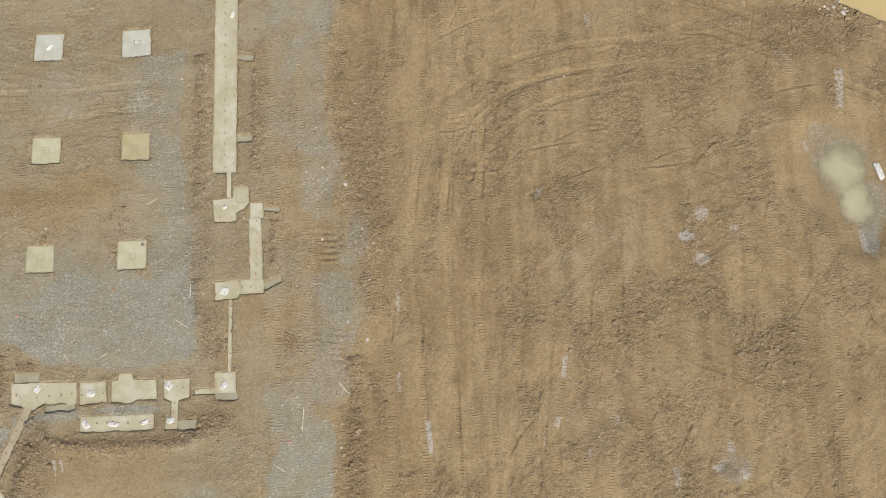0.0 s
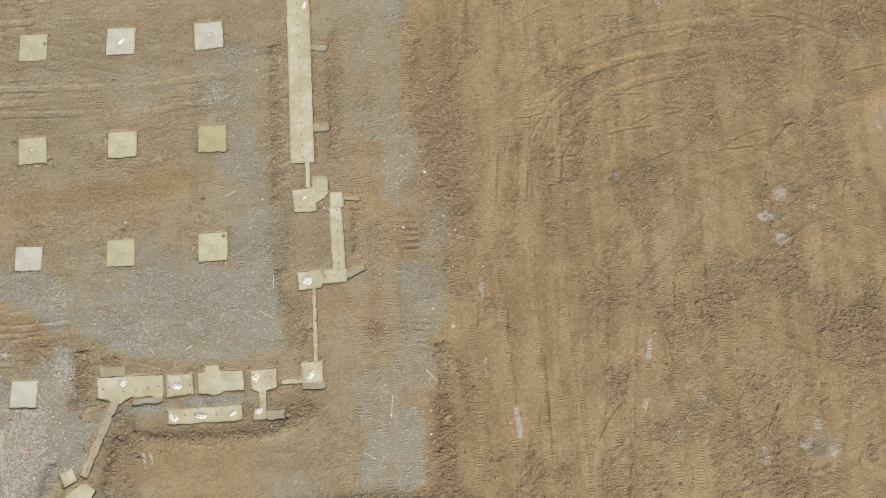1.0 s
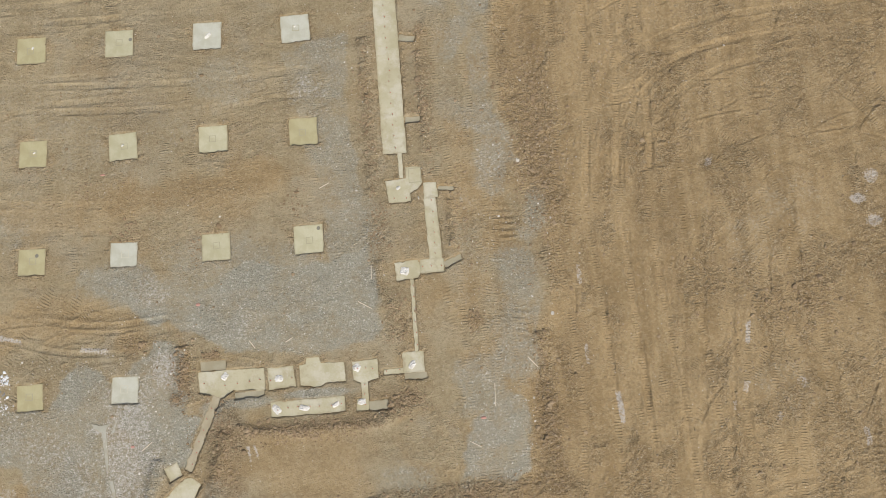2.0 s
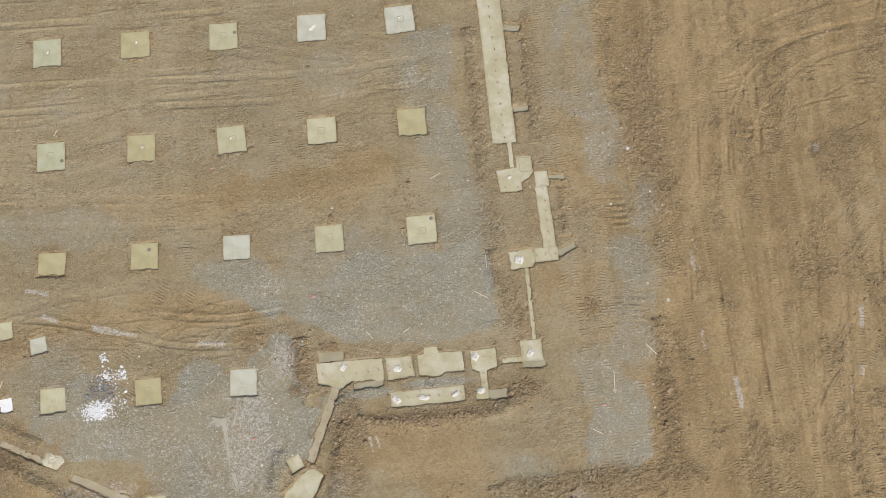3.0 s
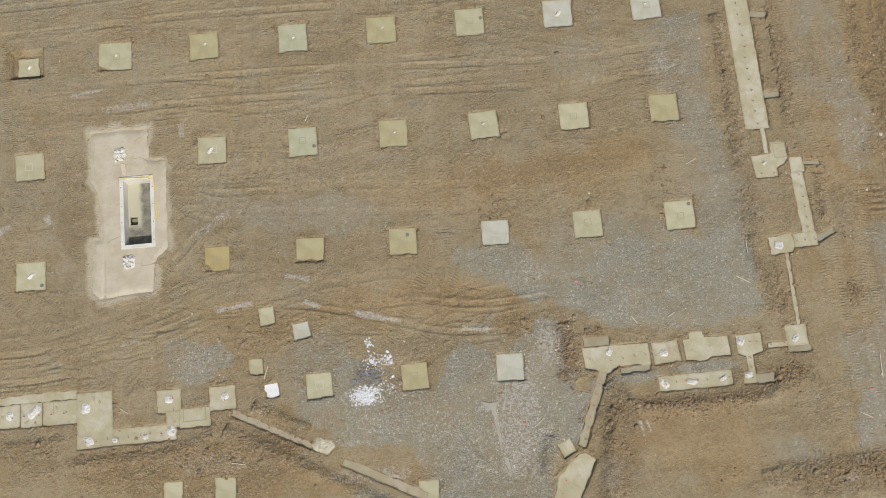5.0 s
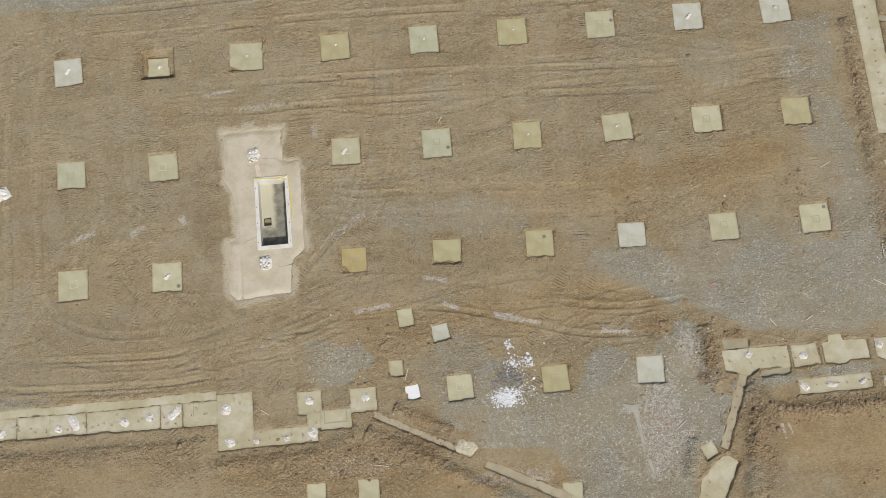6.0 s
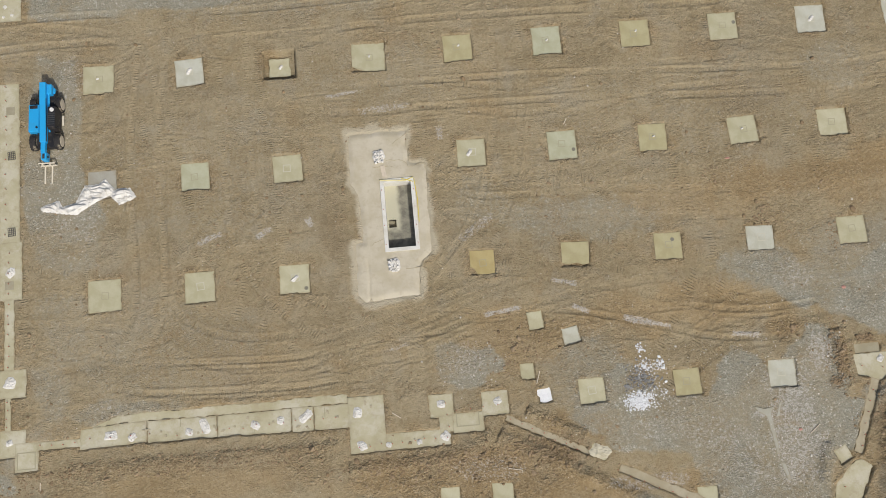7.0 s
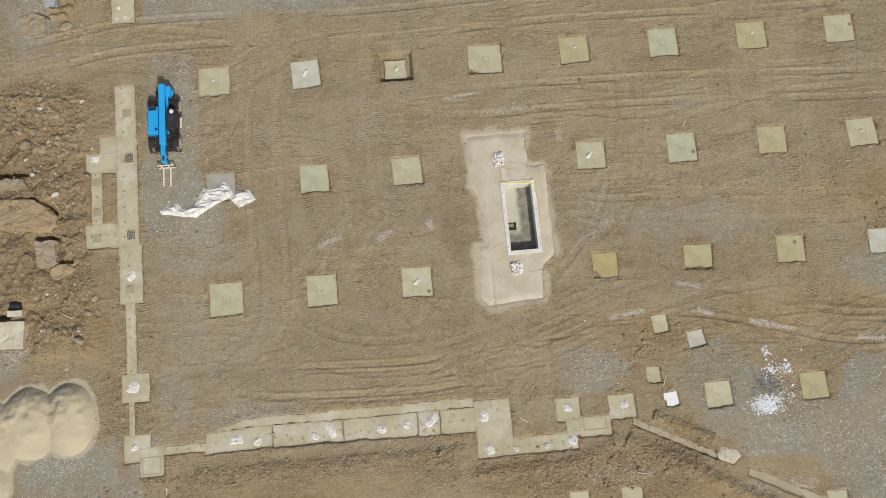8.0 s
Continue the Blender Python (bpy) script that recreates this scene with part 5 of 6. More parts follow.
# footing, start, end, count
BARS_EAST = [
    (east, (-14.35, 17.2), (-14.45, 31.0), 17),
    (east, (-12.0, 9.2), (-12.0, 13.0), 6),
    (east, (-12.9, 8.3), (-11.7, 8.3), 3),
    (east, (-13.74, 2.8), (-13.74, 7.0), 6),
    (east, (-14.6, 13.4), (-13.7, 13.4), 2),
    (east, (-16.0, 1.2), (-15.0, 1.2), 2),
    (south, (-26.3, 1.25), (-24.7, 1.3), 3),
    (south, (-28.6, 1.3), (-27.2, 1.2), 2),
    (south, (-24.0, 1.2), (-22.5, 1.2), 2),
    (south, (-23.6, -0.8), (-19.2, -0.8), 7),
    (south, (-18.0, 1.5), (-16.9, 1.5), 3),
    (south, (-17.55, -0.9), (-17.55, 0.4), 3),
    (south, (-28.2, -0.4), (-29.6, -4.0), 6),
]
BARS_WEST = [
    (west, (-87.3, 16.0), (-87.3, 27.0), 11),
    (west, (-89.25, 17.4), (-89.25, 20.6), 5),
    (west, (-89.6, 16.2), (-88.0, 16.2), 4),
    (west, (-87.1, 6.6), (-87.1, 14.6), 12),
    (west, (-87.2, 2.5), (-87.2, 4.2), 4),
    (west, (-85.0, 1.05), (-82.6, 1.1), 4),
    (southwest, (-81.6, 1.2), (-77.6, 1.2), 4),
    (southwest, (-75.8, 1.0), (-65.0, 1.2), 13),
    (southwest, (-63.6, -1.0), (-57.6, -0.8), 9),
    (southwest, (-57.4, -0.2), (-57.5, 1.4), 3),
    (southwest, (-56.8, 0.95), (-54.0, 1.0), 4),
    (southwest, (-53.2, 0.0), (-48.9, -2.5), 7),
    (southwest, (-46.3, -4.1), (-42, -6.3), 6),
    (south, (-31.2, -6.6), (-31.9, -8.2), 3),
]
ROWS_OF_BARS = BARS_EAST + BARS_WEST
for ob, a, b, count in ROWS_OF_BARS:
    for k in range(count):
        t = k / max(1, count - 1)
        starter(a[0] + (b[0] - a[0]) * t + random.uniform(-0.06, 0.06), a[1] + (b[1] - a[1]) * t + random.uniform(-0.06, 0.06), ob, STRIP_TOP)
for x, lo, hi in ((-65.8, 1.1, 1.9), (-75.6, 1.5, 2.05), (-70.6, 0.6, 1.0)):
    part("form_line", box(bmesh.new(), x, lo, STRIP_TOP - 0.02, x + 0.04, hi, STRIP_TOP + 0.016), MARK, southwest, "thin dark joint")
crumb = random.Random(31)
for x, y, n in ((-77.85, 1.5, 0.35), (-76.6, 1.0, 0.14), (-74.4, 1.0, 0.12), (-73.3, 1.3, 0.16), (-72.7, 1.0, 0.2), (-71.9, 1.2, 0.1), (-71.0, 1.7, 0.14), (-69.3, 1.25, 0.12), (-67.6, 0.8, 0.2), (-67.0, 0.65, 0.16), (-65.6, 1.6, 0.2), (-64.9, 1.2, 0.12), (-63.0, 2.0, 0.2), (-62.6, 1.7, 0.14), (-76.9, 1.3, 0.1)):
    bm = bmesh.new()
    box(bm, -n, -0.05, 0, n * 0.7, 0.05, 0.03, 0.01)
    box(bm, -n * 0.4, -0.09, 0, n * 0.3, 0.07, 0.045, 0.01)
    m = part("spill_mark", bm, SOILED, southwest, "dark lump of soil")
    m.matrix_basis = pose(x, y, STRIP_TOP + 0.004, 0, 0, crumb.uniform(0, 180))
for x0, y0, x1, y1, ob in ((-56.9, -0.25, -55.3, 0.95, southwest), (-13.5, 14.5, -12.6, 15.6, east), (-86.6, -0.4, -85.35, 0.75, west)):
    m = part("outline_mark", frame_mark(1.0, 0.05, 0.012), MARK, ob, "thin rectangular outline")
    m.matrix_basis = pose((x0 + x1) / 2, (y0 + y1) / 2, STRIP_TOP + 0.008) @ Matrix.Diagonal((x1 - x0, y1 - y0, 1, 1))

# ---- film-wrapped bar bundles, cages and rags ----
WRAPS_WEST = [(-80.3, 1.34, 1.1, 0.9), (-78.85, 1.1, 0.8, 0.7), (-75.0, 1.1, 0.6, 0.7), (-73.9, 1.4, 1.3, 0.8), (-70.5, 1.15, 0.8, 0.8), (-68.8, 1.28, 0.7, 0.8), (-67.1, 1.4, 1.3, 0.8), (-63.55, 1.35, 0.9, 0.9), (-63.4, -0.9, 0.9, 0.8), (-61.6, -1.0, 0.5, 0.5), (-59.5, -1.0, 0.5, 0.5), (-57.7, -0.75, 0.8, 0.9),
              (-57.85, 1.4, 0.7, 0.8), (-53.95, 1.27, 0.6, 0.8), (-87.05, 5.5, 1.0, 1.2), (-87.1, 1.45, 0.6, 0.6), (-87.0, 13.2, 1.0, 0.8), (-89.35, 21.9, 0.6, 1.0), (-87.4, 33.4, 0.4, 0.4), (-86.9, 32.7, 0.35, 0.3), (-87.5, 32.6, 0.3, 0.3)]
WRAPS_EAST = [(-27.2, 1.75, 0.8, 0.7), (-23.45, 1.3, 0.7, 1.0), (-23.7, -0.8, 1.1, 0.8), (-21.8, -0.85, 1.1, 0.6), (-19.6, -0.8, 0.8, 0.5), (-18.05, 1.6, 0.8, 0.9), (-17.85, -0.75, 0.6, 1.0), (-14.2, 1.5, 0.6, 1.1), (-14.25, 8.1, 0.9, 1.0), (-14.3, 14.2, 0.5, 0.4), (-13.9, 29.2, 0.9, 0.5), (-12.9, 13.35, 0.5, 0.3)]
for k, (x, y, w, d) in enumerate(WRAPS_WEST + WRAPS_EAST):
    ob = part("plastic_wrap", crumple(w * (0.65 if x > -32 else 0.78), d * (0.6 if x > -32 else 0.7), 0.09, 20 + k, 16), FILM)
    ob.matrix_basis = pose(x, y, STRIP_TOP + 0.008, 0, 0, 37 * k)
    tagged(ob, "crumpled white film wrapped round starter bars on concrete", "plastic wrap", "wrapped bars")
for x, y in ((-86.9, 21.75), (-86.9, 16.1)):
    ob = part("rebar_mat", CAGE_MESH, None)
    ob.matrix_basis = pose(x, y, STRIP_TOP + 0.01, 0, 0, 4) @ Matrix.Diagonal((0.85, 0.95, 1, 1))
    tagged(ob, "small dark steel bar mat lying on the footing", "rebar mat", "bar mats")
for x, y in ((-87.0, 25.2), (-89.3, 16.1), (-87.1, 12.3), (-89.25, 20.2), (-89.25, 18.0)):
    m = part("base_plate", box(bmesh.new(), x - 0.3, y - 0.3, STRIP_TOP, x + 0.3, y + 0.3, STRIP_TOP + 0.018, 0.005), DULL, west, "grey square patch")
for kind, x, y, size in extra:
    seed += 1
    long = kind in ("film", "wire")
    ob = part("plastic_scrap", crumple(size, size * (0.45 if long else 0.6), 0.10, 300 + seed, 8), FILM)
    ob.matrix_basis = pose(x, y, (-0.495 if kind == "deep" else PAD_TOP) + 0.006, 0, 0, random.uniform(10, 70))
    tagged(ob, "small crumpled scrap of white plastic on a pad", "plastic scrap", "scraps on pads")

# ---- lift pit and its apron ----
apron = thing("pit_apron", "pale sandy screed apron round the lift pit", "concrete apron")
x0, y0, x1, y1 = PIT
AX, AY = np.meshgrid(np.arange(-64.0, -56.4, 0.09), np.arange(8.0, 22.3, 0.09))
rim = inside(AX, AY, APRON_OUTLINE) + (layers(AX, AY, 0.9, 4, 5) - 0.5) * 0.34
mouth = inside(AX, AY, rect(x0 + 0.12, y0 + 0.12, x1 - 0.12, y1 - 0.12))
AZ = 0.035 - 0.16 * smooth(rim, -0.45, 0.25) + 0.05 * (layers(AX, AY, 0.8, 3, 9) - 0.5)
AZ -= 0.09 * np.exp(-((AX + 62.05 + 0.25 * (layers(AX, AY, 0.7, 2, 3) - 0.5)) / 0.07) ** 2) * smooth(AY, 12.2, 11.2)
AZ += 0.012 * np.sin(AY * 29 + AX * 4) * smooth(AX, -61.9, -62.2) * smooth(AX, -62.9, -62.5) * smooth(AY, 12.6, 12.0)
bm = bmesh.new()
grid = {}
for j, i in zip(*np.nonzero((rim < 0.3) & (mouth > 0))):
    grid[j, i] = bm.verts.new((AX[j, i], AY[j, i], AZ[j, i]))
for j, i in list(grid):
    q = [(j, i), (j, i + 1), (j + 1, i + 1), (j + 1, i)]
    if all(k in grid for k in q):
        bm.faces.new([grid[k] for k in q])
part("screed", bm, APRON, apron, "", True)
dice = random.Random(8)
for cx, cy, spans in ((-61.2, 18.6, 5), (-59.6, 20.2, 4), (-60.2, 19.0, 6), (-58.6, 18.4, 4), (-61.7, 12.8, 4), (-59.4, 11.0, 4)):
    bm = bmesh.new()
    at, way = Vector((cx, cy)), dice.uniform(-0.6, 0.8)
    for _ in range(spans):
        to = at + 0.32 * Vector((math.cos(way), math.sin(way)))
        rod(bm, (at.x, at.y, 0.03), (to.x, to.y, 0.03), 0.022, 5)
        at, way = to, way + dice.uniform(-0.6, 0.6)
    part("crack", bm, SOILED, apron, "thin dark crack")


def bar_bundle(x, y, turn):
    """Upright starter bars, each in a sleeve of white film, over a dark plate."""
    ob = thing("bar_bundle", "cluster of film-sleeved steel starter bars standing in the screed", "bar bundle", "sleeved bars", (x, y, 0.02), turn)
    # Flat dark plate added under the sleeves so the gaps between them look dark.
    part("gap_plate", box(bmesh.new(), -0.30, -0.38, 0.0, 0.30, 0.38, 0.04, 0.01), CAGE, ob, "dark flat plate")
    for k in range(9):
        bx, by = -0.26 + 0.26 * (k % 3), -0.34 + 0.34 * (k // 3)
        bm = rod(bmesh.new(), (bx, by, 0), (bx + dice.uniform(-0.14, 0.14), by + dice.uniform(-0.14, 0.14), 0.26), 0.07, 8, 0.085)
        part("sleeve", bm, FILM, ob)
    part("wrap", crumple(0.85, 0.95, 0.13, 41 + int(turn), 14), FILM, ob, "crumpled white film").location = (0.04, 0.06, 0.07)


bar_bundle(-60.72, 19.25, 6)
bar_bundle(-60.25, 11.25, -12)
board = part("board", box(bmesh.new(), -0.16, -0.42, 0.0, 0.16, 0.42, 0.04, 0.008), WOOD)
board.matrix_basis = pose(-60.42, 18.2, 0.05, 0, 0, 8)
tagged(board, "short pale board lying on the screed beside the pit", "board")
pit = thing("lift_pit", "open rectangular lift pit with smooth white concrete walls", "lift pit")
T = 0.27
for q in ((x0, y0, x0 + T, y1), (x1 - T, y0, x1, y1), (x0 + T, y0, x1 - T, y0 + T), (x0 + T, y1 - T, x1 - T, y1)):
    part("wall", box(bmesh.new(), q[0], q[1], PIT_FLOOR - 0.2, q[2], q[3], 0.10, 0.012), WALLS, pit)
sx0, sy0, sx1, sy1 = x0 + T + 0.12, 14.25, x0 + T + 0.66, 14.85
for q in ((x0 + T, y0 + T, x1 - T, sy0), (x0 + T, sy1, x1 - T, y1 - T), (x0 + T, sy0, sx0, sy1), (sx1, sy0, x1 - T, sy1)):
    part("floor_slab", box(bmesh.new(), q[0], q[1], PIT_FLOOR - 0.2, q[2], q[3], PIT_FLOOR), PITFLOOR, pit)
part("sump", box(bmesh.new(), sx0, sy0, PIT_FLOOR - 0.55, sx1, sy1, PIT_FLOOR - 0.45), DULL, pit, "dark sump bottom")
CAPS = mesh_of(rod(bmesh.new(), (0, 0, 0), (0, 0, 0.08), 0.030, 8, 0.02), REDCAP)
for k in range(4):
    for x in (x0 + 0.1, x1 - 0.1):
        part("bar_cap", CAPS, None, pit, "small red bar cap").location = (x, y0 + 0.6 + k * 1.3 + random.uniform(-0.1, 0.1), 0.10)
tape = thing("barrier_tape", "loose yellow barrier tape along the pit rim", "tape", "", (0, 0, 0))
bm = bmesh.new()
for a, b in (((x0, y1 - 0.05, 0.14), (x1 - 0.6, y1 - 0.22, 0.13)), ((x1 - 0.6, y1 - 0.22, 0.13), (x1 - 0.05, y1 - 0.02, 0.14)), ((x1 - 0.9, y1 - 0.05, 0.13), (x1 - 0.1, y1 - 0.35, 0.13)), ((x1 - 0.02, y1 - 0.1, 0.14), (x1 + 0.12, y1 - 1.6, 0.05)), ((x1 + 0.12, y1 - 1.6, 0.05), (x1 + 0.1, y0 + 2.0, 0.05))):
    rod(bm, a, b, 0.026, 5)
part("ribbon", bm, YELLOW, tape)


# ---- telehandler ----
def telehandler(at, turn):
    ob = thing("telehandler", "bright blue telehandler with lowered forks standing on gravel", "telehandler", "", at, turn)
    chassis = part("chassis", box(bmesh.new(), -0.62, -2.05, 0.45, 0.62, 2.35, 0.95, 0.05), BLACK, ob, "black frame")
    for y in (-1.5, 1.25):
        part("axle", rod(bmesh.new(), (-0.95, y, 0.58), (0.82, y, 0.58), 0.12), BLACK, ob)
    hood = box(bmesh.new(), -1.17, -0.95, 0.55, -0.36, 1.15, 1.28, 0.07, 0.04)
    hood = part("engine_hood", hood, BLUE, ob)
    part("exhaust", rod(bmesh.new(), (-0.52, -0.62, 1.25), (-0.52, -0.62, 1.40), 0.07, 10), BLACK, hood, "black exhaust outlet")
    part("vent", box(bmesh.new(), -1.05, 0.80, 1.26, -0.50, 1.05, 1.295, 0.01), BLACK, hood, "dark vent grille")
    cab = part("cab", box(bmesh.new(), 0.30, -0.85, 0.6, 0.96, 0.80, 1.70, 0.06, 0.05), BLACK, ob, "black cab")
    part("roof_glass", box(bmesh.new(), 0.38, -0.62, 1.695, 0.88, 0.25, 1.715, 0.008), GLASS, cab, "dark glass")
    for k in range(6):
        part("roof_bar", box(bmesh.new(), 0.38, -0.60 + 0.16 * k, 1.716, 0.88, -0.565 + 0.16 * k, 1.74), CAGE, cab)
    part("beacon", rod(bmesh.new(), (0.66, 0.5, 1.69), (0.66, 0.5, 1.80), 0.16, 16, 0.12), LAMPWHITE, cab, "round white cover")
    part("mirror", box(bmesh.new(), 0.95, -0.75, 1.25, 1.08, -0.66, 1.48, 0.02), BLACK, cab)
    part("step", box(bmesh.new(), 0.95, -0.3, 0.45, 1.1, 0.45, 0.5, 0.01), STEEL, ob)
    part("counterweight", box(bmesh.new(), -0.30, 1.95, 0.55, 0.62, 2.4, 1.05, 0.1), BLUE, ob)
    bm = box(bmesh.new(), -0.27, -1.75, 1.12, 0.17, 2.62, 1.58, 0.04)
    for v in bm.verts:
        v.co.z += (v.co.y - 1.0) * 0.06
    boom = part("boom", bm, BLUE, ob)
    bm = box(bmesh.new(), -0.21, -2.55, 0.98, 0.11, -1.7, 1.36, 0.04)
    part("inner_boom", bm, BLUE, boom)
    bm = box(bmesh.new(), -0.24, -3.0, 0.5, 0.14, -2.4, 1.2, 0.08)
    part("boom_head", bm, BLUE, boom)
    part("pin", rod(bmesh.new(), (-0.3, -2.75, 0.95), (0.2, -2.75, 0.95), 0.07), BLACK, boom)
    part("head_opening", box(bmesh.new(), -0.13, -2.92, 1.195, 0.03, -2.55, 1.21), BLACK, boom, "dark slot")
    part("lift_ram", rod(bmesh.new(), (0.25, -0.9, 0.9), (0.25, 1.9, 1.25), 0.08, 10), BLUE, boom)
    part("hose", rod(bmesh.new(), (0.20, -1.7, 1.36), (0.20, 1.4, 1.58), 0.03, 6), BLACK, boom, "black hydraulic hose")
    part("boom_foot", box(bmesh.new(), 0.15, 1.8, 0.9, 0.50, 2.55, 1.4, 0.06), BLUE, boom)
    carriage = part("fork_carriage", box(bmesh.new(), -0.62, -3.18, 0.12, 0.55, -3.08, 0.22, 0.01), STEEL, ob, "pale worn steel bar")
    part("top_rail", box(bmesh.new(), -0.62, -3.14, 0.62, 0.55, -3.06, 0.70, 0.01), STEEL, carriage)
    for x in (-0.6, -0.2, 0.12, 0.5):
        part("upright", box(bmesh.new(), x - 0.03, -3.1, 0.15, x + 0.03, -3.04, 0.68), BLACK, carriage)
    for x in (-0.33, 0.17):
        bm = box(bmesh.new(), x - 0.055, -4.45, 0.05, x + 0.055, -3.15, 0.09, 0.008)
        box(bm, x - 0.055, -3.19, 0.05, x + 0.055, -3.13, 0.66, 0.008)
        part("fork", bm, STEEL, ob, "pale worn steel fork")
    for x in (-0.92, 0.80):
        for y in (-1.5, 1.25):
            wheel = tagged(new("wheel"), "muddy black tyre on a pale rim")
            wheel.parent = ob
            wheel.matrix_basis = pose(x, y, 0.58)
            bm = bmesh.new()
            prof = [(0.30, -0.19), (0.50, -0.21), (0.57, -0.17), (0.585, 0.0), (0.57, 0.17), (0.50, 0.21), (0.30, 0.19)]
            sides = 28
            ring = [[bm.verts.new((w, r * math.cos(k * math.tau / sides), r * math.sin(k * math.tau / sides))) for r, w in prof] for k in range(sides)]
            for k in range(sides):
                for m in range(len(prof)):
                    bm.faces.new((ring[k][m], ring[k][(m + 1) % 7], ring[(k + 1) % sides][(m + 1) % 7], ring[(k + 1) % sides][m]))
            for k in range(sides):
                a = k * math.tau / sides
                s = 1 if k % 2 else -1
                bm2 = [bm.verts.new((s * w, r * math.cos(a + da), r * math.sin(a + da))) for w, r, da in ((0.01, 0.58, 0), (0.20, 0.56, 0.16), (0.20, 0.56, 0.25), (0.01, 0.58, 0.09), (0.01, 0.615, 0), (0.19, 0.60, 0.16), (0.19, 0.60, 0.25), (0.01, 0.615, 0.09))]
                for f in ((4, 5, 6, 7), (0, 1, 5, 4), (1, 2, 6, 5), (2, 3, 7, 6), (3, 0, 4, 7)):
                    bm.faces.new([bm2[i] for i in f])
            part("tyre", bm, TYRE, wheel)
            out = 1 if x > 0 else -1
            part("rim", rod(bmesh.new(), (-0.16 * out, 0, 0), (0.225 * out, 0, 0), 0.44, 20, 0.40), RIM, wheel)
            part("hub", rod(bmesh.new(), (0.1 * out, 0, 0), (0.24 * out, 0, 0), 0.12, 12), RIM, wheel)
    return ob


telehandler((-84.03, 23.85, 0.0), -1.5)

# ---- white tarpaulin ----
SHEET = [(-84.94, 17.7), (-84.3, 17.95), (-83.55, 18.22), (-83.3, 17.65), (-82.4, 17.86), (-81.7, 19.08), (-80.75, 19.12), (-80.25, 19.5), (-79.6, 18.6), (-78.55, 18.68), (-78.0, 17.85), (-79.3, 17.4), (-80.0, 18.2), (-81.6, 17.4), (-82.25, 16.95), (-84.7, 17.38)]
TX, TY = np.meshgrid(np.arange(-85.3, -77.6, 0.045), np.arange(16.6, 19.9, 0.045))
hem = inside(TX, TY, SHEET) + 0.14 * (layers(TX, TY, 0.45, 3, 3) - 0.5)
lie = layers(TX, TY, 1.3, 2, 2) * 2.2
folds = np.abs(layers(TX * 0.7 + TY * 0.9 + lie, TY * 0.6 - TX * 0.25, 0.42, 3, 7) - 0.5)
bm = bmesh.new()
grid = {}
for j, i in zip(*np.nonzero(hem < 0.02)):
    x, y = TX[j, i], TY[j, i]
    grid[j, i] = bm.verts.new((x, y, max(height(x, y), -0.09) + 0.03 + 0.16 * smooth(hem[j, i], 0.0, -0.25) * (0.3 + 4.6 * folds[j, i])))
for j, i in list(grid):
    q = [(j, i), (j, i + 1), (j + 1, i + 1), (j + 1, i)]
    if all(k in grid for k in q):
        bm.faces.new([grid[k] for k in q])
tagged(part("tarpaulin", bm, FILM, None, "", True), "crumpled white plastic sheet lying across the ground and a pad", "tarpaulin")

# ---- sand heap ----
bm = bmesh.new()
sx, sy = np.arange(-101, -89.3, 0.1), np.arange(-3.2, 6.7, 0.1)
SX, SY = np.meshgrid(sx, sy)
top = np.full(SX.shape, -0.5)
for x, y, a, b, h in LOBES:
    q = np.sqrt(((SX - x) / a) ** 2 + ((SY - y) / b) ** 2) + 0.10 * (layers(SX, SY, 0.9, 3, 2) - 0.5)
    top = np.maximum(top, h * (1 - np.maximum(q, 0) ** 2.6) * (0.74 + 0.38 * np.clip((SY - y) / b, -1, 1)) + 0.02)
top = np.maximum(top, -0.5)
wrinkle = sum(np.exp(-(((SX - x) / a) ** 2 + ((SY - y - 0.45 * b) / (0.4 * b)) ** 2) * 1.3) for x, y, a, b, h in LOBES)
top += (0.16 + 0.34 * wrinkle) * (layers(SX, SY, 0.5, 4, 6) - 0.5) * smooth(top, 0.0, 0.4)
grid = {}
for j in range(len(sy)):
    for i in range(len(sx)):
        if top[max(0, j - 1):j + 2, max(0, i - 1):i + 2].max() > -0.45:
            grid[i, j] = bm.verts.new((sx[i], sy[j], max(-0.4, top[j, i])))
for i, j in list(grid):
    q = [(i, j), (i + 1, j), (i + 1, j + 1), (i, j + 1)]
    if all(k in grid for k in q):
        bm.faces.new([grid[k] for k in q])
tagged(part("sand_heap", bm, SAND, None, "", True), "pale sand heap of rounded tipped loads", "sand heap", kind="stuff")

# ---- rocks and broken concrete ----
# outline, height above the soil, material, label
ROCKS_WEST = [
    ([(-96.6, 19.3), (-95.9, 19.5), (-93.5, 19.2), (-92.5, 18.5), (-91.9, 17.9), (-92.0, 17.2), (-92.4, 16.75), (-93.4, 16.8), (-95.1, 17.1), (-96.6, 17.4)], 0.45, ROCK, "large flat brown rock half buried in soil"),
    ([(-93.4, 16.2), (-92.05, 16.15), (-91.9, 14.4), (-92.55, 14.1), (-93.25, 14.4), (-93.4, 15.4)], 0.45, GREYROCK, "grey-brown squared rock in a dark gap"),
    ([(-92.5, 14.0), (-91.85, 14.35), (-91.3, 14.4), (-90.7, 13.9), (-91.5, 13.5), (-92.2, 13.2)], 0.35, ROCK, "tilted brown rock slab on soil"),
    ([(-96.6, 21.0), (-94.1, 20.8), (-94.05, 20.1), (-96.6, 20.15)], 0.40, GREYROCK, "long grey rock slab below a dark hollow"),
]
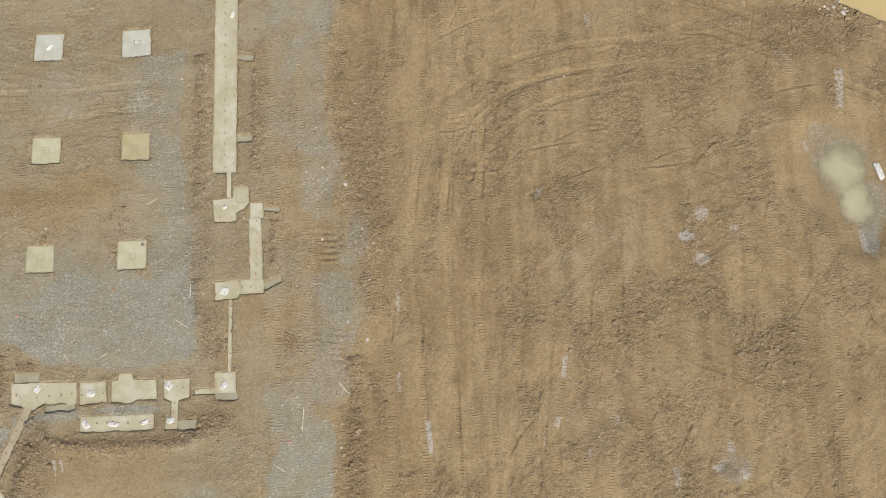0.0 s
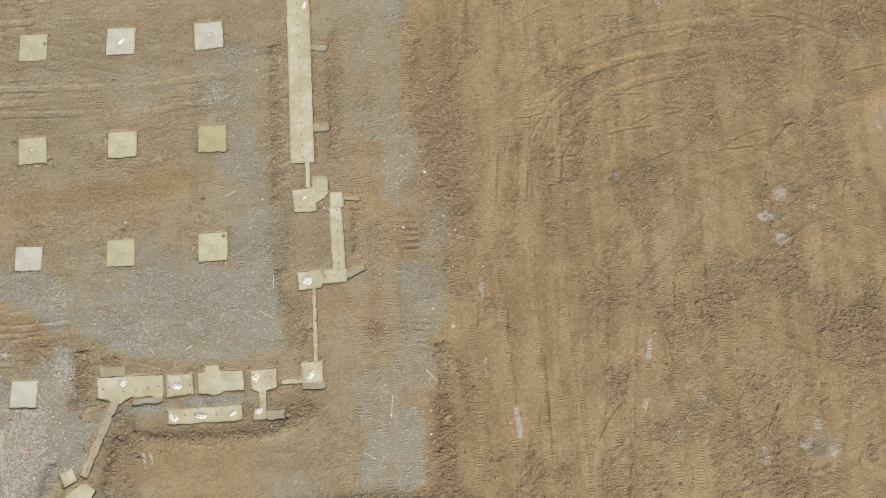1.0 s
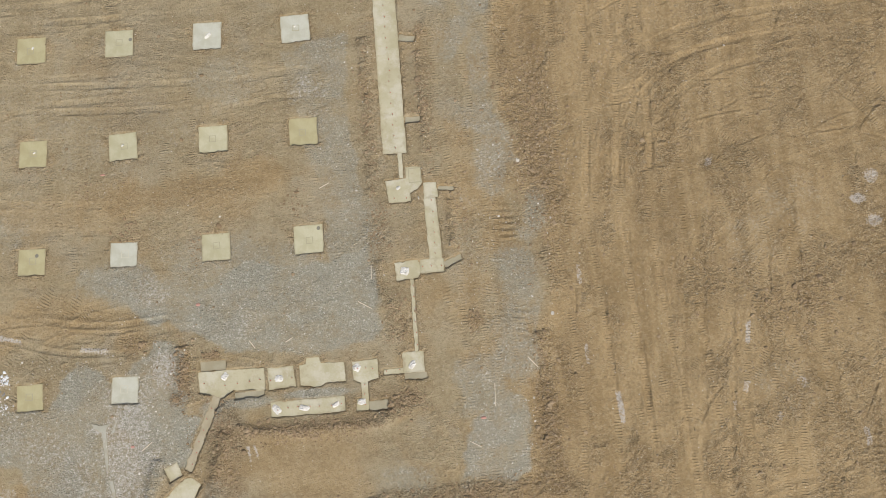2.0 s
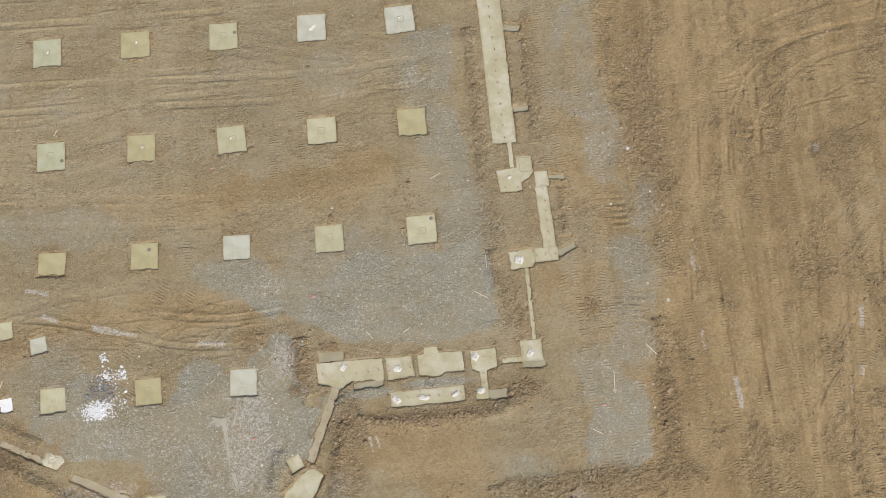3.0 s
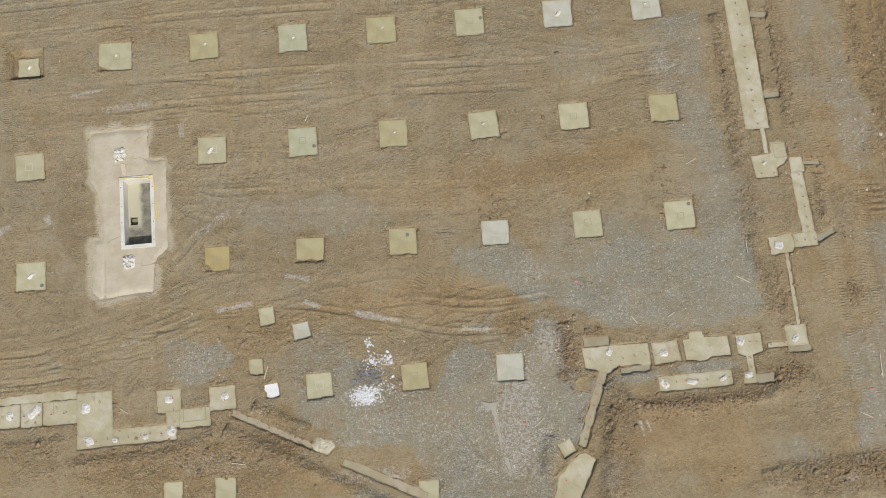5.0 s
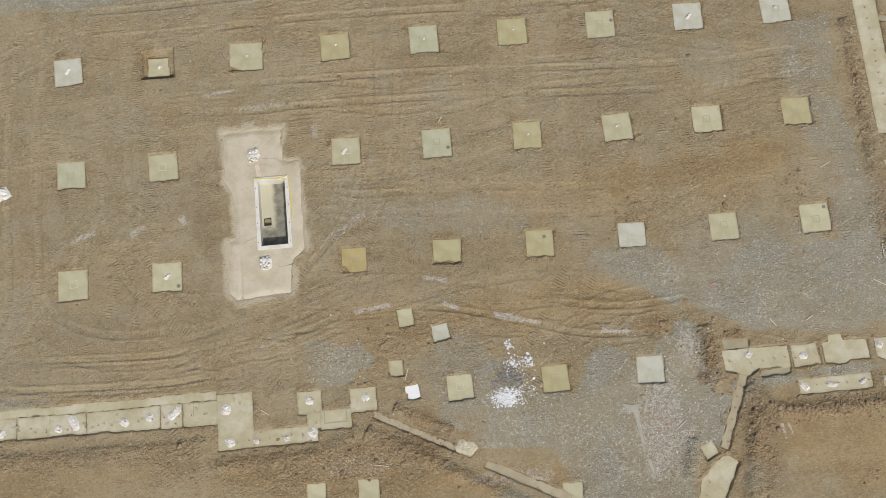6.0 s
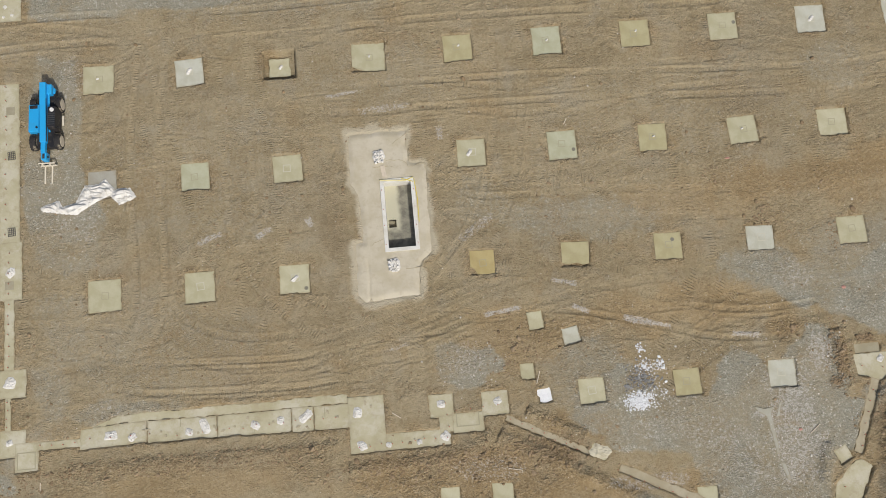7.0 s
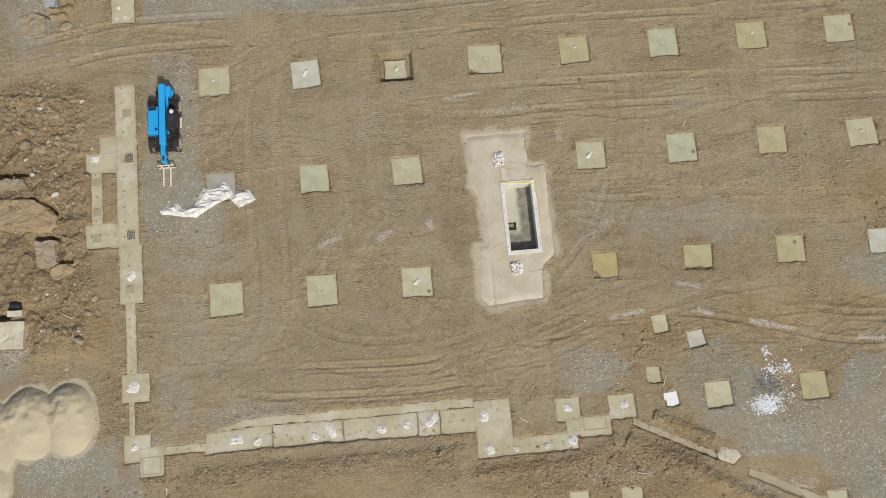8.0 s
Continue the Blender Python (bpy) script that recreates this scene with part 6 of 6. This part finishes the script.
ROCKS_NORTH = [
    ([(-92.8, 34.9), (-91.8, 34.8), (-91.7, 33.8), (-92.7, 33.75)], 0.5, BLUEROCK, "blue-grey squared rock beside the track"),
    ([(-91.65, 34.7), (-90.5, 34.6), (-90.5, 34.0), (-91.4, 33.95)], 0.45, ROCK, "tan rock beside a blue-grey rock"),
    ([(-92.4, 33.5), (-90.8, 33.75), (-90.6, 33.5), (-92.4, 33.2)], 0.4, ROCK, "long tan rock slab on soil"),
    ([(-92.35, 33.05), (-91.25, 33.25), (-91.2, 32.95), (-92.2, 32.7)], 0.35, ROCK, "short tan rock slab on soil"),
    ([(-93.7, 33.5), (-92.75, 33.2), (-92.6, 31.6), (-94.6, 31.6), (-94.7, 33.2)], 0.06, GREYROCK, "flat grey rock level with the soil"),
    ([(-90.4, 34.6), (-89.7, 34.5), (-89.8, 34.0), (-90.2, 33.95)], 0.35, ROCK, "small tan rock beside a rock slab"),
]
ROCKS = ROCKS_WEST + ROCKS_NORTH
for k, (outline, high, mat, label) in enumerate(ROCKS):
    r = random.Random(500 + k)
    cx, cy = sum(p[0] for p in outline) / len(outline), sum(p[1] for p in outline) / len(outline)
    bm = bmesh.new()
    for z, grow in ((-0.5, 1.04), (0.55 * high, 1.0), (high, 0.93)):
        for x, y in outline:
            bm.verts.new(((x - cx) * grow * r.uniform(0.98, 1.02), (y - cy) * grow * r.uniform(0.98, 1.02), z + high * r.uniform(-0.12, 0.12)))
    bmesh.ops.convex_hull(bm, input=bm.verts)
    bmesh.ops.delete(bm, geom=[v for v in bm.verts if not v.link_faces], context="VERTS")
    for _ in range(4):
        bmesh.ops.subdivide_edges(bm, edges=[e for e in bm.edges if e.calc_length() > 0.16], cuts=1)
        bmesh.ops.triangulate(bm, faces=bm.faces)
    for v in bm.verts:
        v.co += 0.10 * noise.noise_vector(v.co * 1.7 + Vector((k * 5.0, 0, 0))) + 0.06 * noise.noise_vector(v.co * 5.0)
    ob = part("rock", bm, mat)
    ob.matrix_basis = pose(cx, cy, 0.0, r.uniform(-3, 3), r.uniform(-3, 3), 0)
    tagged(ob, label, "rock", "rocks beside the footing")
for x, y, a, b, h, turn, label in ((-95.3, 9.75, 2.3, 1.9, 0.5, -4, "weathered square block of old concrete"), (-94.75, 11.2, 1.0, 0.42, 0.4, -2, "pale broken concrete slab over a dark gap")):
    bm = box(bmesh.new(), -a / 2, -b / 2, -0.3, a / 2, b / 2, h, 0.05)
    for _ in range(4):
        bmesh.ops.subdivide_edges(bm, edges=[e for e in bm.edges if e.calc_length() > 0.14], cuts=1)
        bmesh.ops.triangulate(bm, faces=bm.faces)
    for v in bm.verts:
        v.co += 0.05 * noise.noise_vector(v.co * 1.3) + 0.03 * noise.noise_vector(v.co * 5)
        if v.co.z > 0.3 and abs(v.co.y + 0.25 - 0.25 * math.sin(v.co.x * 2.2)) < 0.07 and abs(v.co.x) < 0.55 and a > 2:
            v.co.z -= 0.05
    ob = part("concrete_block", bm, RUBBLE)
    ob.matrix_basis = pose(x, y, height(x, y) - 0.05, 3, -2, turn)
    tagged(ob, label, "concrete block")
pipe = part("pipe_stub", rod(bmesh.new(), (-0.38, 0, 0.12), (0.38, 0, 0.12), 0.24, 14), BLACK)
pipe.matrix_basis = pose(-94.75, 11.75, height(-94.75, 11.75), 0, 0, -8)
tagged(pipe, "short black pipe lying beside broken concrete", "pipe")


# ---- loose stuff: clods, pebbles, plaster crumbs ----
def scatter(name, label, material, spots, size, seed, flat=0.6, sink=0.25, detail=1):
    """Many small stones in one mesh. spots: x, y, half width, half depth, count."""
    r = np.random.default_rng(seed)
    t = (1 + 5 ** 0.5) / 2
    base = np.array([(-1, t, 0), (1, t, 0), (-1, -t, 0), (1, -t, 0), (0, -1, t), (0, 1, t), (0, -1, -t), (0, 1, -t), (t, 0, -1), (t, 0, 1), (-t, 0, -1), (-t, 0, 1)]) / math.hypot(1, t)
    faces = np.array([(0, 11, 5), (0, 5, 1), (0, 1, 7), (0, 7, 10), (0, 10, 11), (1, 5, 9), (5, 11, 4), (11, 10, 2), (10, 7, 6), (7, 1, 8), (3, 9, 4), (3, 4, 2), (3, 2, 6), (3, 6, 8), (3, 8, 9), (4, 9, 5), (2, 4, 11), (6, 2, 10), (8, 6, 7), (9, 8, 1)])
    verts, tris = [], []
    n = 0
    for x, y, a, b, count in spots:
        px, py = x + a * np.clip(r.normal(0, 0.55, count), -1.4, 1.4), y + b * np.clip(r.normal(0, 0.55, count), -1.4, 1.4)
        if a > 8 or b > 8:
            px, py = x + a * r.uniform(-1, 1, count), y + b * r.uniform(-1, 1, count)
        s = size * np.exp(r.normal(0, 0.45, count))
        for qx, qy, k in zip(px, py, s):
            shape = base * (1 + r.uniform(-0.28, 0.28, (12, 1))) * k * r.uniform(0.65, 1.25, 3) * (1, 1, flat)
            c, q = math.cos(6.283 * r.random()), math.sin(6.283 * r.random())
            norm = math.hypot(c, q)
            c, q = c / norm, q / norm
            shape = np.stack([shape[:, 0] * c - shape[:, 1] * q, shape[:, 0] * q + shape[:, 1] * c, shape[:, 2]], -1)
            verts.append(shape + (qx, qy, height(qx, qy) + k * flat * (0.5 - sink)))
            tris.append(faces + n)
            n += 12
    me = bpy.data.meshes.new(name)
    me.from_pydata(np.concatenate(verts).tolist(), [], np.concatenate(tris).tolist())
    me.materials.append(material)
    tagged(new(name, me), label, name.replace("_", " "), kind="stuff")


CLODS_BESIDE = [
    (-4.2, 17.0, 2.0, 7.0, 1500),
    (-22, -2.3, 5.6, 0.8, 700),
    (-27.3, -3.0, 1.0, 3.5, 300),
    (-92.5, 22.5, 3.0, 5.0, 1700),
    (-92, 11.5, 3.2, 4.0, 700),
    (-60, -2.4, 6.0, 0.9, 500),
    (-75, -0.9, 8.5, 0.7, 450),
    (-50.8, -2.2, 3.4, 1.5, 350),
    (-16.2, 20, 0.7, 7, 350),
    (-12.2, 21.5, 0.6, 5, 220),
    (-15.8, 11, 0.9, 2.0, 200),
    (-15, 5, 1.0, 2.5, 200),
    (-10.2, 12, 0.9, 3.5, 150),
    (-30, 2, 0.8, 2.5, 200),
    (-15, -0.8, 1.4, 0.9, 180),
    (-10, -7.2, 7.0, 0.9, 500),
    (-5, -3, 0.9, 5, 300),
]
CLODS_SPREAD = [
    (12, 10, 22, 18, 1800),
    (-55, 15, 33, 16, 1400),
    (-37, 15.5, 0.9, 0.9, 60),
    (-34, 12.4, 1.4, 1.0, 120),
    (-52, 4.4, 2.4, 2.0, 250),
    (-88.5, 6, 1.0, 4.5, 250),
    (-86, -1.5, 4.0, 1.0, 200),
    (13, 3, 5, 3, 350),
    (24, 3, 3, 3, 250),
    (28, 27.2, 6, 0.8, 300),
    (-28.8, 10.6, 1.0, 1.4, 90),
    (-22, 13.4, 1.0, 1.4, 90),
]
CLOD_SPOTS = CLODS_BESIDE + CLODS_SPREAD
scatter("soil_clods", "loose brown soil clods and crumbs lying on the ground", CLODS, CLOD_SPOTS, 0.05, 11)
CLUMPS_EAST = [
    (-4.4, 18.0, 1.6, 7.5, 520),
    (-3.6, 11.0, 0.9, 3.0, 150),
    (-5.2, -2.0, 0.8, 6.0, 320),
    (-11.0, -8.0, 7.0, 0.9, 330),
    (-15.0, -1.0, 1.6, 0.8, 150),
    (-22.0, -2.2, 5.5, 0.5, 260),
    (-27.3, -3.6, 0.9, 3.2, 200),
    (-30.0, 2.0, 0.5, 2.0, 120),
]
CLUMPS_WEST = [
    (-33.0, 4.2, 1.4, 0.6, 70),
    (-56.0, -3.0, 7.0, 2.0, 420),
    (-75.0, -1.0, 9.0, 0.6, 220),
    (-50.6, -2.2, 3.0, 0.9, 160),
    (-16.0, 18.0, 0.5, 8.0, 150),
    (-11.8, 21.0, 0.5, 5.0, 90),
    (13.0, 5.0, 4.5, 2.2, 160),
    (24.5, 3.0, 2.5, 2.4, 110),
    (30.0, 26.4, 5.0, 1.2, 160),
    (-92.6, 16.0, 2.6, 9.0, 420),
    (-12.0, 26.2, 0.4, 0.5, 45),
    (-12.0, 20.0, 0.4, 0.5, 45),
    (-28.1, 3.3, 0.5, 0.35, 70),
    (-30.6, 0.4, 0.3, 0.3, 45),
    (-9.6, 4.2, 0.5, 0.8, 60),
]
CLUMP_SPOTS = CLUMPS_EAST + CLUMPS_WEST
scatter("soil_clumps", "larger brown soil clods thrown up beside the digging", CLODS, CLUMP_SPOTS, 0.052, 21, 0.7, 0.25)
scatter("rubble_stones", "loose brown rubble stones among disturbed soil", ROCK, [(-92.6, 24.5, 3.4, 3.2, 1100), (-94.0, 26.6, 2.4, 1.2, 500), (-92.0, 14.0, 2.6, 5.0, 420), (-92.4, 9.5, 2.0, 2.0, 120), (-90.5, 31.0, 2.5, 1.0, 60), (-94, 33.4, 2.4, 1.4, 90), (25.5, 30.6, 1.4, 0.3, 90), (28.0, 29.6, 1.4, 0.3, 110), (30.3, 28.6, 1.3, 0.35, 110), (32.5, 27.6, 1.3, 0.3, 100), (34.6, 26.6, 1.3, 0.3, 80)], 0.06, 15, 0.7, 0.15)
PEBBLE_SPOTS = [(-38, 0.4, 9, 3.5, 900), (-34, -3.5, 4, 3.5, 500), (-24, 6.5, 8, 3.5, 500), (-83.5, 20.5, 2.4, 7, 500), (-8, 3, 2.2, 9, 350), (-55.8, 3.9, 2.4, 1.6, 220), (-3.6, 16, 2.0, 7, 90), (10, 10, 24, 18, 220), (-50, 16, 40, 17, 350), (-92.5, 18, 3, 8, 160), (-92, 0, 4, 1.5, 150), (-18, 22, 2, 6, 160), (-15.9, 22, 0.4, 5, 30), (-77, 33.6, 8, 1.6, 160)]
scatter("pale_pebbles", "scattered pale pebbles and stone chips on soil and gravel", PEBBLES, PEBBLE_SPOTS, 0.026, 12)
scatter("rubble_lumps", "larger brown and grey lumps in the rubble heap", GREYROCK, [(-92.8, 24.6, 3.0, 3.0, 150), (-94.2, 26.8, 2.0, 1.0, 70), (-92.2, 20.0, 1.8, 2.0, 40), (-91.5, 12.0, 2.0, 3.0, 30), (-90.6, 32.0, 1.6, 0.8, 30)], 0.12, 16, 0.7, 0.15)
scatter("pale_stones", "scattered pale stones lying on rubbly soil", PEBBLES, [(-90.12, 26.2, 0.1, 0.1, 3), (-92.4, 27.7, 0.2, 0.1, 4), (-93.65, 21.5, 0.25, 0.1, 4), (-93.0, 9.8, 0.2, 0.1, 4), (-92.4, 21, 2.4, 5.5, 40), (-91.6, 12, 2.2, 3.5, 22), (32, 28.0, 2.5, 0.6, 20), (-6, 13, 2.5, 9, 14)], 0.075, 18)
scatter("plaster_crumbs", "heap of broken white plaster crumbs on ashy ground", PLASTER, [(-44.3, 0.35, 0.75, 0.5, 900), (-43.2, 0.6, 1.1, 0.8, 110), (-43.5, 2.6, 0.8, 0.6, 160), (-42.5, 2.7, 0.3, 0.4, 90), (-43.8, 3.9, 0.3, 0.3, 45)], 0.038, 13, 0.5, 0.1)
scatter("ash_lumps", "dark grey ash lumps beside the plaster", ASH, [(-43.9, 1.9, 1.0, 0.9, 260), (-44.9, 1.4, 0.4, 0.3, 60)], 0.05, 14)

ob = part("plastic_scrap", crumple(0.5, 1.3, 0.12, 911, 10), FILM)
ob.matrix_basis = pose(33.2, 15.4, -2.40, 0, 0, 15)
tagged(ob, "crumpled white plastic scrap at the edge of a puddle", "plastic scrap", "")

# ---- laths and marker paint ----
LATHS = [(-19.6, 14.8, 0.85, 25), (-16.6, 8.2, 1.0, 88), (-17.2, 5.9, 1.1, -32), (-25.2, 3.8, 0.7, -55), (-53.2, -3.4, 0.95, -12), (-51.0, 2.6, 0.9, 70), (-85.0, -1.6, 0.5, 88), (-10.3, -4.2, 0.85, -30), (-32.6, -2.6, 0.85, 38), (-5.9, 1.0, 1.0, -50), (-8.7, -1.0, 1.6, 86),
         (-22.6, 3.9, 0.6, 30), (-40.6, 20.0, 0.6, -30), (-91.3, 10.7, 0.8, -28), (-47.0, 20.8, 0.5, 60), (-60.9, 0.9, 0.7, -35)]
for x, y, n, turn in LATHS:
    bm = box(bmesh.new(), -n / 2, -0.028, 0, n / 2, 0.028, 0.035, 0.004)
    ob = part("lath", bm, WOOD)
    ob.matrix_basis = pose(x, y, height(x, y) + 0.03, 0, random.uniform(-2, 2), turn)
    tagged(ob, "thin pale wooden lath lying on the ground", "lath", "laths")
for x, y, a, b in ((-28.9, 6.9, 0.25, 0.2), (-33.6, -2.55, 0.22, 0.16), (-35.6, 17.0, 0.3, 0.1), (-9.6, -2.5, 0.3, 0.15)):
    ob = part("marker_stone", lump(random.Random(int(x * 10)), (a * 1.3, b * 1.3, 0.1), 1, 2), REDPAINT)
    ob.matrix_basis = pose(x, y, height(x, y) + 0.02)
    tagged(ob, "small stone sprayed with faded red marker paint", "marker stone", "paint marks")
